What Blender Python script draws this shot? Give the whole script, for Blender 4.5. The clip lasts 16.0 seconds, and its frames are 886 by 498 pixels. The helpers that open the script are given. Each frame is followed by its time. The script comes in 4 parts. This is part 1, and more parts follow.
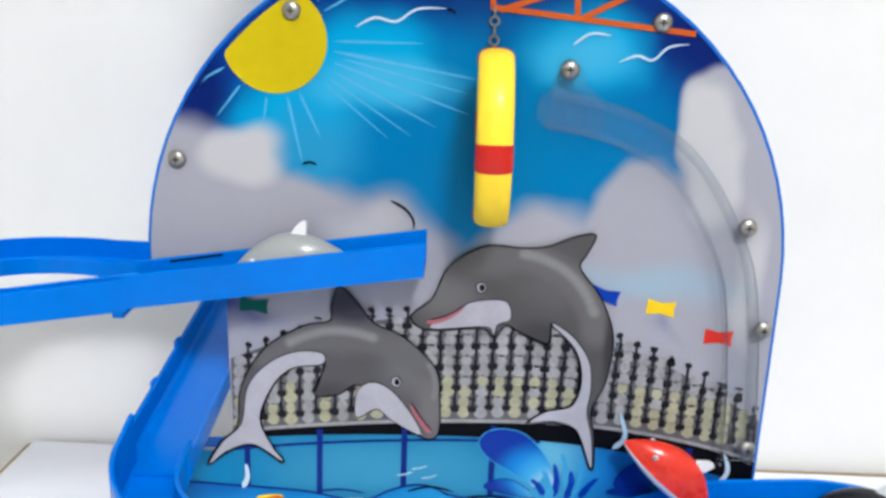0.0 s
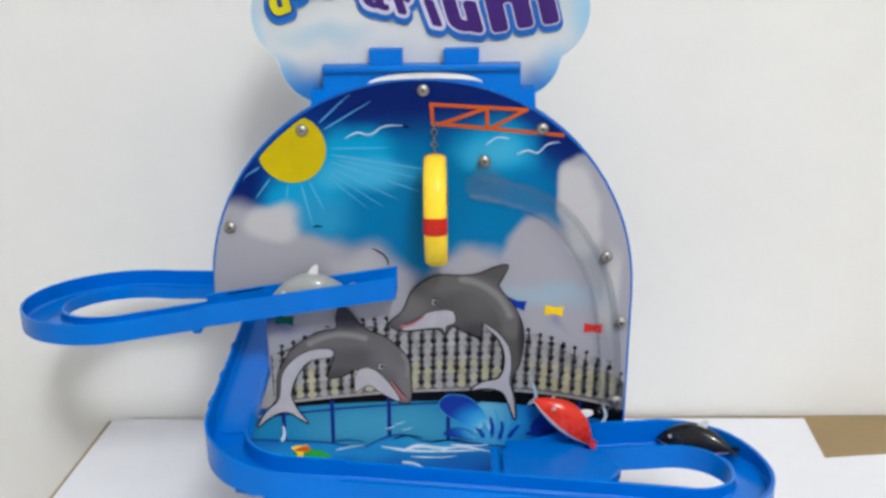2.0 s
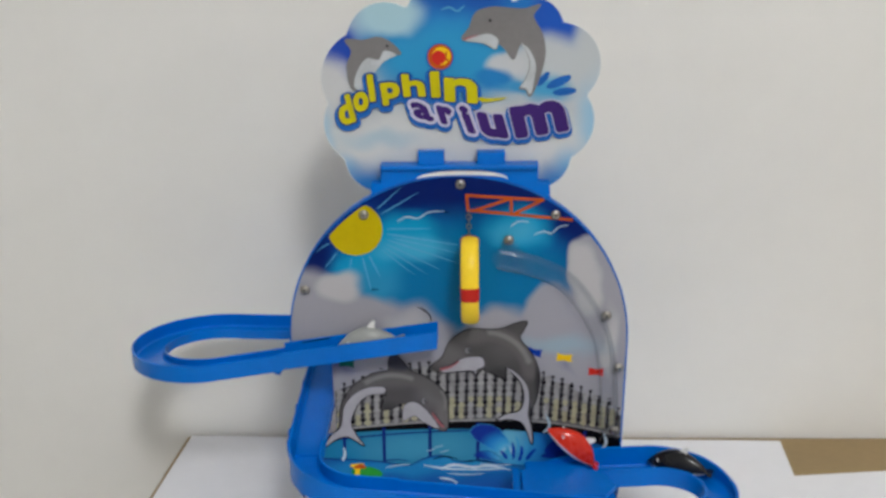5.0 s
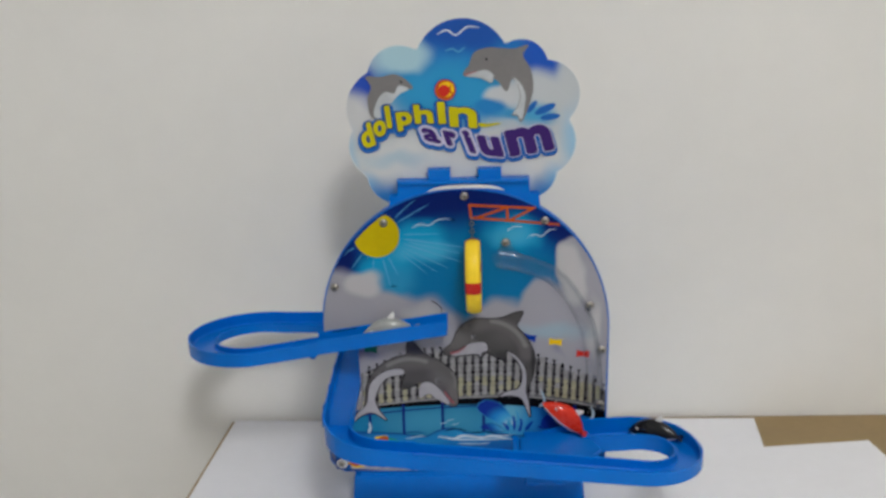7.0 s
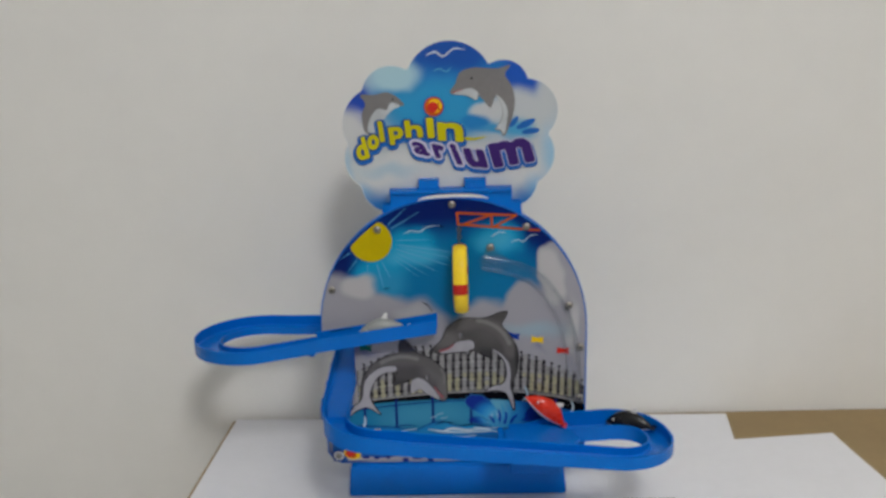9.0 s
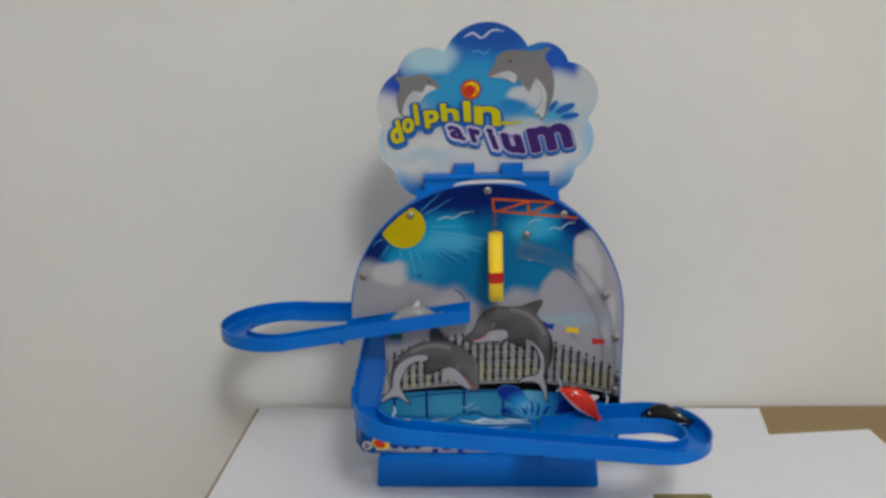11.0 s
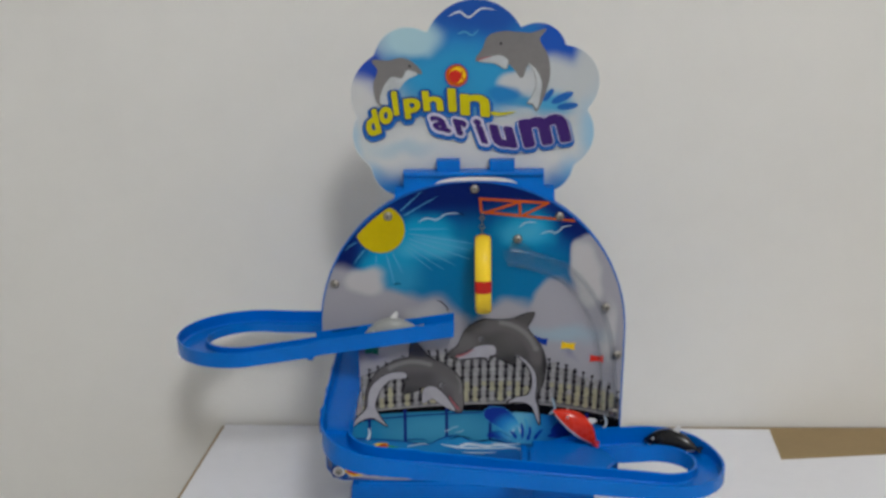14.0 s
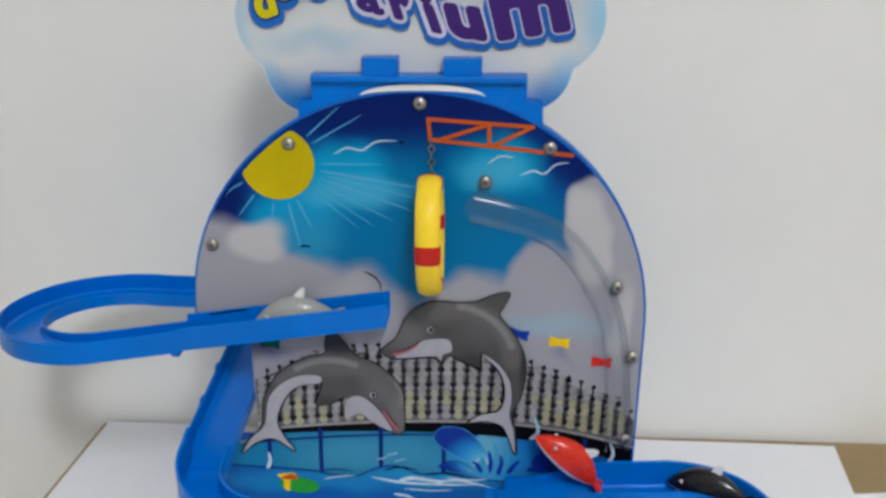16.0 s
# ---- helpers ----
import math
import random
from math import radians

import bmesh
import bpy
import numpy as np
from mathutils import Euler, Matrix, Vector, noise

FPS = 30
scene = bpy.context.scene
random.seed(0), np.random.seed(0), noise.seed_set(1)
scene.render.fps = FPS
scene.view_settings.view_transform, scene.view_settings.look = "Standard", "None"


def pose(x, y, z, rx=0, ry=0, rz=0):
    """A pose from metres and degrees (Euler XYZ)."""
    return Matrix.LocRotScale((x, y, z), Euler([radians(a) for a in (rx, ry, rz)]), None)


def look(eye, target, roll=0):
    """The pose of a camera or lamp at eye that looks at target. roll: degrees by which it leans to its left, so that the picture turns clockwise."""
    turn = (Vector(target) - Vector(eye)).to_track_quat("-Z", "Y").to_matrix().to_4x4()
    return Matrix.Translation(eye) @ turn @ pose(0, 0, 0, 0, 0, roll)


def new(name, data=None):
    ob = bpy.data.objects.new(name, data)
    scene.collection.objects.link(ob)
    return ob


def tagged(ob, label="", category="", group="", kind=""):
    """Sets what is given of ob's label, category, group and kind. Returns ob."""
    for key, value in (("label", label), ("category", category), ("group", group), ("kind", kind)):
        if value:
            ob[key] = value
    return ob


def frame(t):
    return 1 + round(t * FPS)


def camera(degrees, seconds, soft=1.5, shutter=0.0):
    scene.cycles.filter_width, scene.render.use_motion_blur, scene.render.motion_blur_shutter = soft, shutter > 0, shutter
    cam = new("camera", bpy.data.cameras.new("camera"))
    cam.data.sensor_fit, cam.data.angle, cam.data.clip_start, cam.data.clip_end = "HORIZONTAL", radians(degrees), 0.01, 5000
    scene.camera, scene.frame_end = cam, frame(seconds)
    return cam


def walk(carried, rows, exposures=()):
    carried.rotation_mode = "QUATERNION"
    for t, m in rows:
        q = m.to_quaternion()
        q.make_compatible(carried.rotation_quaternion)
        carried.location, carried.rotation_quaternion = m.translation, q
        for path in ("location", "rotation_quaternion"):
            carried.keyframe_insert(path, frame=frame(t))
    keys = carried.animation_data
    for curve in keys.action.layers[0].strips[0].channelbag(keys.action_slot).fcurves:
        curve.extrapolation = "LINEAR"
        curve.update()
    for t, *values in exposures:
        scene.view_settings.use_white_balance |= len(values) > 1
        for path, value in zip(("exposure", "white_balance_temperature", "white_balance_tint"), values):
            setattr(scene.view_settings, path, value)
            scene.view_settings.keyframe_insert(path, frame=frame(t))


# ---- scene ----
cam = camera(49.1, 16.0, soft=3.0)
PATH = [
    (0, (-0.002, -0.355, 0.278), (-0.05, 1.568, -0.269), 1.4),
    (0.5, (0.012, -0.401, 0.291), (-0.061, 1.503, -0.318), 0.7),
    (1, (0.017, -0.444, 0.316), (-0.071, 1.458, -0.296), 0.5),
    (1.5, (0.02, -0.486, 0.338), (-0.092, 1.409, -0.293), -0.6),
    (2, (0.018, -0.527, 0.362), (-0.013, 1.379, -0.244), -0.9),
    (2.5, (-0.005, -0.582, 0.375), (-0.09, 1.329, -0.206), -1.6),
    (3, (0.006, -0.615, 0.391), (-0.044, 1.293, -0.208), -2.0),
    (3.5, (0.011, -0.645, 0.404), (-0.034, 1.258, -0.211), -1.9),
    (4, (0.02, -0.645, 0.426), (-0.064, 1.26, -0.174), -1.4),
    (4.5, (0.01, -0.634, 0.436), (-0.057, 1.269, -0.175), -0.8),
    (7, (0.026, -0.765, 0.473), (-0.086, 1.145, -0.108), -2.2),
    (7.5, (0.019, -0.8, 0.474), (-0.071, 1.112, -0.106), -2.5),
    (8, (0.031, -0.845, 0.488), (-0.057, 1.077, -0.056), -2.5),
    (8.5, (0.031, -0.838, 0.487), (-0.083, 1.09, -0.031), -2.4),
    (9, (0.03, -0.828, 0.482), (-0.061, 1.092, -0.069), -2.3),
    (9.5, (0.022, -0.82, 0.477), (-0.087, 1.093, -0.096), -2.1),
    (12, (0.006, -0.809, 0.473), (-0.102, 1.107, -0.089), -1.6),
    (12.5, (0.008, -0.807, 0.471), (-0.104, 1.111, -0.085), -1.7),
    (13, (0.006, -0.797, 0.47), (-0.079, 1.117, -0.102), -1.4),
    (13.5, (0.001, -0.767, 0.46), (-0.095, 1.143, -0.125), -1.4),
    (14, (0.009, -0.723, 0.452), (-0.081, 1.192, -0.117), -1.1),
    (14.5, (0.02, -0.658, 0.436), (-0.099, 1.248, -0.159), -0.6),
    (15, (0.022, -0.611, 0.418), (-0.163, 1.278, -0.213), -0.6),
    (15.5, (0.032, -0.555, 0.408), (-0.163, 1.317, -0.268), -1.4),
    (16, (0.041, -0.475, 0.381), (-0.077, 1.401, -0.301), -0.3),
]
EXPOSURES = [(0.0, 0.95, 6090, 10), (0.5, 0.90, 6100, 10), (1.0, 0.83, 6130, 10), (2.0, 0.58, 6230, 10), (3.0, 0.38, 6370, 10), (4.5, 0.16, 6440, 10), (7.0, 0.00, 6480, 10), (9.0, -0.15, 6500, 10),
             (12.5, -0.18, 6460, 10), (14.0, -0.13, 6430, 10), (15.0, -0.02, 6380, 10), (16.0, 0.20, 6260, 10)]
walk(cam, [(t, look(eye, target, roll)) for t, eye, target, roll in PATH], EXPOSURES)

# ---------------------------------------------------------------- world and lights
world = bpy.data.worlds.new("room_air")
scene.world = world
world.use_nodes = True
world.node_tree.nodes["Background"].inputs[0].default_value = (0.9, 0.95, 1.0, 1)
world.node_tree.nodes["Background"].inputs[1].default_value = 0.02

WALL_Y = 0.172          # face of the wall behind the toy
FLOOR_Z = -0.75         # the table top is z = 0
CEIL_Z = 1.80
LAMP = (0.45, -1.62, 1.63)

lamp_data = bpy.data.lights.new("ceiling_lamp_light", "POINT")
lamp_data.shadow_soft_size = 0.18
lamp_data.energy, lamp_data.color = 58.5, (0.97, 0.98, 0.975)
lamp_ob = new("ceiling_lamp_light", lamp_data)
lamp_ob.location = LAMP


# ---------------------------------------------------------------- small tools
def bm_object(name, bm, material, parent=None, label="", smooth=False):
    me = bpy.data.meshes.new(name)
    bmesh.ops.recalc_face_normals(bm, faces=bm.faces[:])
    if smooth:
        for e in bm.edges:
            if len(e.link_faces) == 2 and e.calc_face_angle(0) > radians(40):
                e.smooth = False
    bm.to_mesh(me)
    bm.free()
    if smooth:
        for p in me.polygons:
            p.use_smooth = True
    if material:
        me.materials.append(material)
    ob = new(name, me)
    if parent:
        ob.parent = parent
    if label:
        ob["label"] = label
    return ob


def part(name, bm, material, parent, label="", smooth=False):
    return bm_object(name, bm, material, parent, label, smooth)


def structure(name, bm, material, label, category):
    return tagged(bm_object(name, bm, material), label, category, kind="structure")


def thing(name, label, category, at=(0, 0, 0), group=""):
    ob = new(name)
    ob.empty_display_size = 0.02
    ob.location = at
    return tagged(ob, label, category, group)


def add_box(bm, lo, hi, bevel=0.0):
    made = bmesh.ops.create_cube(bm, size=1.0)["verts"]
    for v in made:
        v.co = Vector([lo[i] + (v.co[i] + 0.5) * (hi[i] - lo[i]) for i in range(3)])
    if bevel:
        edges = list({e for v in made for e in v.link_edges})
        bmesh.ops.bevel(bm, geom=edges, offset=bevel, segments=2, affect="EDGES", profile=0.5)
    return bm


def box(lo, hi, bevel=0.0):
    return add_box(bmesh.new(), lo, hi, bevel)


def rounded(points, n=6, closed=True):
    """A smooth line through control points (Catmull-Rom)."""
    p = [Vector(q) for q in points]
    out, m = [], len(p)
    for i in range(m if closed else m - 1):
        a, b, c, d = (p[(i + k - 1) % m] if closed else p[min(max(i + k - 1, 0), m - 1)] for k in range(4))
        for j in range(n):
            t = j / n
            out.append(0.5 * (2 * b + (c - a) * t + (2 * a - 5 * b + 4 * c - d) * t * t + (3 * b - a - 3 * c + d) * t ** 3))
    if not closed:
        out.append(p[-1])
    return out


def ellipse(cx, cz, rx, rz, turn=0.0, n=24):
    c, s = math.cos(radians(turn)), math.sin(radians(turn))
    return [Vector((cx + rx * math.cos(a) * c - rz * math.sin(a) * s, cz + rx * math.cos(a) * s + rz * math.sin(a) * c))
            for a in (2 * math.pi * i / n for i in range(n))]


def grown(line, d):
    """A closed outline moved outwards by d."""
    area = sum(line[i - 1].x * line[i].y - line[i].x * line[i - 1].y for i in range(len(line)))
    sign = 1 if area > 0 else -1
    out = []
    for i, q in enumerate(line):
        t = line[(i + 1) % len(line)] - line[i - 1]
        if t.length < 1e-9:
            continue
        t.normalize()
        out.append(q + Vector((t.y, -t.x)) * d * sign)
    return out


def stripe(points, w0, w1=None, n=8):
    """A tapering brush stroke along control points."""
    line = rounded(points, n, closed=False)
    w1 = w0 if w1 is None else w1
    left, right = [], []
    for i, q in enumerate(line):
        t = (line[min(i + 1, len(line) - 1)] - line[max(i - 1, 0)]).normalized()
        k = i / (len(line) - 1)
        w = (w0 + (w1 - w0) * k) / 2 * min(1, 0.25 + 4 * min(k, 1 - k))
        left.append(q + Vector((-t.y, t.x)) * w)
        right.append(q - Vector((-t.y, t.x)) * w)
    return left + right[::-1]


def add_flat(bm, line, y):
    bm.faces.new([bm.verts.new((q.x, y, q.y)) for q in line])
    return bm


def flat(line, y):
    return add_flat(bmesh.new(), line, y)


def slab(lines, y0, y1, bevel=0.0):
    """A plate in the x-z plane from y0 to y1; the lines after the first are holes."""
    bm = bmesh.new()
    edges = []
    for line in lines:
        vs = [bm.verts.new((q.x, y0, q.y)) for q in line]
        edges += [bm.edges.new((vs[i - 1], vs[i])) for i in range(len(vs))]
    if len(lines) == 1:
        faces = [bm.faces.new(bm.verts[:])]
    else:
        faces = [g for g in bmesh.ops.triangle_fill(bm, edges=edges, use_beauty=True, use_dissolve=False)["geom"] if isinstance(g, bmesh.types.BMFace)]
    got = bmesh.ops.extrude_face_region(bm, geom=faces)["geom"]
    for v in got:
        if isinstance(v, bmesh.types.BMVert):
            v.co.y = y1
    if bevel:
        front = [e for e in bm.edges if all(abs(v.co.y - min(y0, y1)) < 1e-6 for v in e.verts) and any(abs(f.normal.y) < 0.5 for f in e.link_faces)]
        bmesh.ops.bevel(bm, geom=front, offset=bevel, segments=2, affect="EDGES")
    return bm


def add_ring(bm, centre, radius, tube, axis="y", n=24, m=8, squash=1.0):
    rows = []
    for i in range(n):
        a = 2 * math.pi * i / n
        row = []
        for j in range(m):
            b = 2 * math.pi * j / m
            r, h = radius + tube * math.cos(b), tube * math.sin(b)
            u, v = r * math.cos(a) * squash, r * math.sin(a)
            co = {"y": (u, h, v), "x": (h, u, v), "z": (u, v, h)}[axis]
            row.append(bm.verts.new(Vector(centre) + Vector(co)))
        rows.append(row)
    for i in range(n):
        for j in range(m):
            bm.faces.new((rows[i - 1][j - 1], rows[i][j - 1], rows[i][j], rows[i - 1][j]))
    return bm


def add_loft(bm, rings, caps=True):
    rows = [[bm.verts.new(c) for c in ring] for ring in rings]
    m = len(rows[0])
    for i in range(1, len(rows)):
        for j in range(m):
            bm.faces.new((rows[i - 1][j - 1], rows[i][j - 1], rows[i][j], rows[i - 1][j]))
    if caps:
        bm.faces.new(rows[0])
        bm.faces.new(rows[-1][::-1])
    return bm


# ---------------------------------------------------------------- materials
def material(name, colour, rough=0.45, metal=0.0, coat=0.0, vary=0.08, size=30.0, bump=0.0, bump_size=200.0, clear=0.0, shine=0.22):
    """A surface with variation at two scales and fine relief."""
    m = bpy.data.materials.new(name)
    m.use_nodes = True
    nt = m.node_tree
    bsdf = nt.nodes["Principled BSDF"]
    bsdf.inputs["Metallic"].default_value = metal
    bsdf.inputs["Coat Weight"].default_value = coat
    bsdf.inputs["Coat Roughness"].default_value = 0.12
    bsdf.inputs["Specular IOR Level"].default_value = shine
    bsdf.inputs["Transmission Weight"].default_value = clear
    co = nt.nodes.new("ShaderNodeTexCoord").outputs["Object"]
    total = None
    for scale, amount in ((size, vary), (size * 9, vary * 0.5)):
        no = nt.nodes.new("ShaderNodeTexNoise")
        no.inputs["Scale"].default_value, no.inputs["Detail"].default_value = scale, 5
        nt.links.new(co, no.inputs["Vector"])
        r = nt.nodes.new("ShaderNodeMapRange")
        r.inputs["From Min"].default_value, r.inputs["From Max"].default_value = 0.3, 0.7
        r.inputs["To Min"].default_value, r.inputs["To Max"].default_value = 1 - amount, 1 + amount
        nt.links.new(no.outputs[0], r.inputs["Value"])
        if total is None:
            total = r.outputs[0]
        else:
            mul = nt.nodes.new("ShaderNodeMath")
            mul.operation = "MULTIPLY"
            nt.links.new(total, mul.inputs[0])
            nt.links.new(r.outputs[0], mul.inputs[1])
            total = mul.outputs[0]
    mix = nt.nodes.new("ShaderNodeVectorMath")
    mix.operation = "SCALE"
    mix.inputs[0].default_value = colour
    nt.links.new(total, mix.inputs["Scale"])
    nt.links.new(mix.outputs[0], bsdf.inputs["Base Color"])
    rr = nt.nodes.new("ShaderNodeMath")
    rr.operation = "MULTIPLY"
    rr.inputs[1].default_value = rough
    nt.links.new(total, rr.inputs[0])
    nt.links.new(rr.outputs[0], bsdf.inputs["Roughness"])
    if bump:
        no = nt.nodes.new("ShaderNodeTexNoise")
        no.inputs["Scale"].default_value, no.inputs["Detail"].default_value = bump_size, 6
        nt.links.new(co, no.inputs["Vector"])
        b = nt.nodes.new("ShaderNodeBump")
        b.inputs["Strength"].default_value, b.inputs["Distance"].default_value = bump, 0.001
        nt.links.new(no.outputs[0], b.inputs["Height"])
        nt.links.new(b.outputs[0], bsdf.inputs["Normal"])
    return m


def print_material(name, ground, layers, rough=0.33, coat=0.02, wobble=0.018, shine=0.11):
    """Airbrushed print: soft blobs of ink (colour, cx, cz, rx, rz, soft) laid one over another in the x-z plane."""
    m = bpy.data.materials.new(name)
    m.use_nodes = True
    nt = m.node_tree
    bsdf = nt.nodes["Principled BSDF"]
    bsdf.inputs["Roughness"].default_value = rough
    bsdf.inputs["Coat Weight"].default_value = coat
    bsdf.inputs["Coat Roughness"].default_value = 0.1
    bsdf.inputs["Specular IOR Level"].default_value = shine
    tc = nt.nodes.new("ShaderNodeTexCoord").outputs["Object"]
    no = nt.nodes.new("ShaderNodeTexNoise")
    no.inputs["Scale"].default_value, no.inputs["Detail"].default_value = 34, 1.5
    nt.links.new(tc, no.inputs["Vector"])
    cen = nt.nodes.new("ShaderNodeVectorMath")
    cen.operation = "SUBTRACT"
    cen.inputs[1].default_value = (0.5, 0.5, 0.5)
    nt.links.new(no.outputs["Color"], cen.inputs[0])
    sc = nt.nodes.new("ShaderNodeVectorMath")
    sc.operation = "SCALE"
    sc.inputs["Scale"].default_value = wobble
    nt.links.new(cen.outputs[0], sc.inputs[0])
    ad = nt.nodes.new("ShaderNodeVectorMath")
    nt.links.new(tc, ad.inputs[0])
    nt.links.new(sc.outputs[0], ad.inputs[1])
    co = ad.outputs[0]
    colour = None
    for c, cx, cz, rx, rz, soft in layers:
        sub = nt.nodes.new("ShaderNodeVectorMath")
        sub.operation = "SUBTRACT"
        sub.inputs[1].default_value = (cx, 0, cz)
        nt.links.new(co, sub.inputs[0])
        mu = nt.nodes.new("ShaderNodeVectorMath")
        mu.operation = "MULTIPLY"
        mu.inputs[1].default_value = (1 / rx, 0, 1 / rz)
        nt.links.new(sub.outputs[0], mu.inputs[0])
        ln = nt.nodes.new("ShaderNodeVectorMath")
        ln.operation = "LENGTH"
        nt.links.new(mu.outputs[0], ln.inputs[0])
        mr = nt.nodes.new("ShaderNodeMapRange")
        mr.interpolation_type = "SMOOTHSTEP"
        mr.inputs["From Min"].default_value, mr.inputs["From Max"].default_value = 1 - soft, 1 + soft
        mr.inputs["To Min"].default_value, mr.inputs["To Max"].default_value = 1, 0
        nt.links.new(ln.outputs["Value"], mr.inputs["Value"])
        mx = nt.nodes.new("ShaderNodeMix")
        mx.data_type = "RGBA"
        nt.links.new(mr.outputs[0], mx.inputs["Factor"])
        if colour is None:
            mx.inputs["A"].default_value = (*ground, 1)
        else:
            nt.links.new(colour, mx.inputs["A"])
        mx.inputs["B"].default_value = (*c, 1)
        colour = mx.outputs["Result"]
    nt.links.new(colour, bsdf.inputs["Base Color"])
    return m


NAVY, DEEP, TEAL, AQUA = (0.0, 0.010, 0.115), (0.0, 0.030, 0.205), (0.0, 0.156, 0.356), (0.003, 0.300, 0.545)
CLOUD, CLOUD_AND_SHINE = (0.33, 0.325, 0.365), (0.47, 0.462, 0.475)
SKY_INK = print_material("printed_sky", DEEP, [
    (NAVY, 0.0, 0.305, 0.12, 0.040, 0.3),
    (TEAL, 0.0, 0.203, 0.088, 0.058, 0.25),
    (AQUA, -0.040, 0.245, 0.022, 0.018, 0.5),
    (AQUA, 0.042, 0.252, 0.020, 0.014, 0.5),
    (AQUA, -0.068, 0.226, 0.024, 0.012, 0.6),
    (TEAL, 0.005, 0.200, 0.060, 0.032, 0.4),
    ((0.05, 0.38, 0.60), -0.034, 0.238, 0.024, 0.007, 0.8),
    ((0.05, 0.36, 0.58), 0.040, 0.250, 0.014, 0.008, 0.8),
    (NAVY, -0.111, 0.236, 0.019, 0.024, 0.35),
    (NAVY, 0.088, 0.262, 0.022, 0.024, 0.55),
    ((0.02, 0.25, 0.46), -0.060, 0.214, 0.016, 0.012, 0.8),
    (CLOUD, -0.108, 0.188, 0.040, 0.036, 0.14),
    (CLOUD, -0.066, 0.176, 0.034, 0.029, 0.16),
    (CLOUD, -0.036, 0.166, 0.033, 0.031, 0.20),
    (CLOUD, 0.030, 0.160, 0.036, 0.034, 0.16),
    (CLOUD, 0.064, 0.180, 0.021, 0.035, 0.13),
    (CLOUD, 0.105, 0.180, 0.032, 0.056, 0.08),
    (CLOUD, 0.0905, 0.2265, 0.0172, 0.0200, 0.10),
    (CLOUD, 0.0, 0.090, 0.15, 0.070, 0.10),
    (CLOUD_AND_SHINE, -0.086, 0.2105, 0.0150, 0.0125, 0.30),
    (CLOUD_AND_SHINE, -0.036, 0.180, 0.016, 0.010, 0.7),
    (CLOUD_AND_SHINE, 0.0835, 0.2270, 0.0092, 0.0135, 0.35),
    (CLOUD_AND_SHINE, 0.0895, 0.2070, 0.0095, 0.0180, 0.35),
    # upright pale strip paints the highlight of the clear rail into the print
    (CLOUD_AND_SHINE, 0.104, 0.166, 0.005, 0.024, 0.6),
    ((0.29, 0.38, 0.46), 0.070, 0.166, 0.026, 0.006, 0.9),
])
SIGN_INK = print_material("printed_sign_sky", (0.50, 0.535, 0.555), [
    ((0.02, 0.17, 0.50), 0.0, 0.386, 0.070, 0.040, 0.25),
    ((0.03, 0.29, 0.56), -0.008, 0.366, 0.060, 0.026, 0.5),
    ((0.015, 0.085, 0.38), 0.003, 0.425, 0.040, 0.026, 0.35),
    ((0.015, 0.09, 0.46), 0.062, 0.396, 0.016, 0.024, 0.35),
    ((0.02, 0.07, 0.42), -0.082, 0.374, 0.016, 0.016, 0.3),
    ((0.38, 0.58, 0.66), -0.048, 0.399, 0.024, 0.014, 0.35),
    ((0.50, 0.535, 0.555), 0.062, 0.362, 0.026, 0.022, 0.35),
    ((0.56, 0.57, 0.58), -0.092, 0.345, 0.022, 0.024, 0.3),
    ((0.60, 0.615, 0.62), 0.0, 0.312, 0.090, 0.020, 0.4),
    ((0.53, 0.55, 0.57), 0.0330, 0.3630, 0.0140, 0.0100, 0.35),
    ((0.02, 0.20, 0.50), 0.0220, 0.3525, 0.0120, 0.0070, 0.4),
    ((0.05, 0.28, 0.54), 0.0400, 0.3470, 0.0140, 0.0035, 0.6),
    ((0.07, 0.34, 0.58), 0.0610, 0.3470, 0.0150, 0.0090, 0.6),
    ((0.42, 0.53, 0.60), -0.055, 0.313, 0.022, 0.005, 0.8),
    ((0.30, 0.50, 0.66), 0.0915, 0.322, 0.009, 0.026, 0.8),
    ((0.36, 0.52, 0.64), -0.0935, 0.312, 0.007, 0.022, 0.8),
    ((0.22, 0.45, 0.68), -0.079, 0.286, 0.010, 0.014, 0.8),
    ((0.22, 0.45, 0.68), 0.074, 0.288, 0.010, 0.014, 0.8),
    ((0.02, 0.17, 0.48), -0.063, 0.276, 0.024, 0.018, 0.6),
    ((0.02, 0.17, 0.48), 0.062, 0.276, 0.022, 0.018, 0.6),
], rough=0.4, coat=0.03)
WATER_INK = print_material("printed_water", (0.003, 0.103, 0.361), [
    ((0.009, 0.189, 0.464), -0.055, 0.066, 0.06, 0.008, 0.6),
    ((0.017, 0.241, 0.516), 0.005, 0.070, 0.030, 0.006, 0.7),
    ((0.005, 0.077, 0.361), 0.0, 0.045, 0.13, 0.010, 0.6),
])
TANK_INK = print_material("printed_tank_glass", (0.016, 0.185, 0.345), [
    ((0.006, 0.180, 0.370), -0.095, 0.082, 0.016, 0.02, 0.6),
    ((0.040, 0.250, 0.420), -0.03, 0.084, 0.04, 0.010, 0.8),
    ((0.008, 0.115, 0.400), 0.085, 0.082, 0.05, 0.022, 0.5),
    ((0.025, 0.270, 0.560), 0.035, 0.078, 0.022, 0.014, 0.6),
    ((0.130, 0.420, 0.590), 0.0345, 0.0870, 0.010, 0.011, 0.7),
])
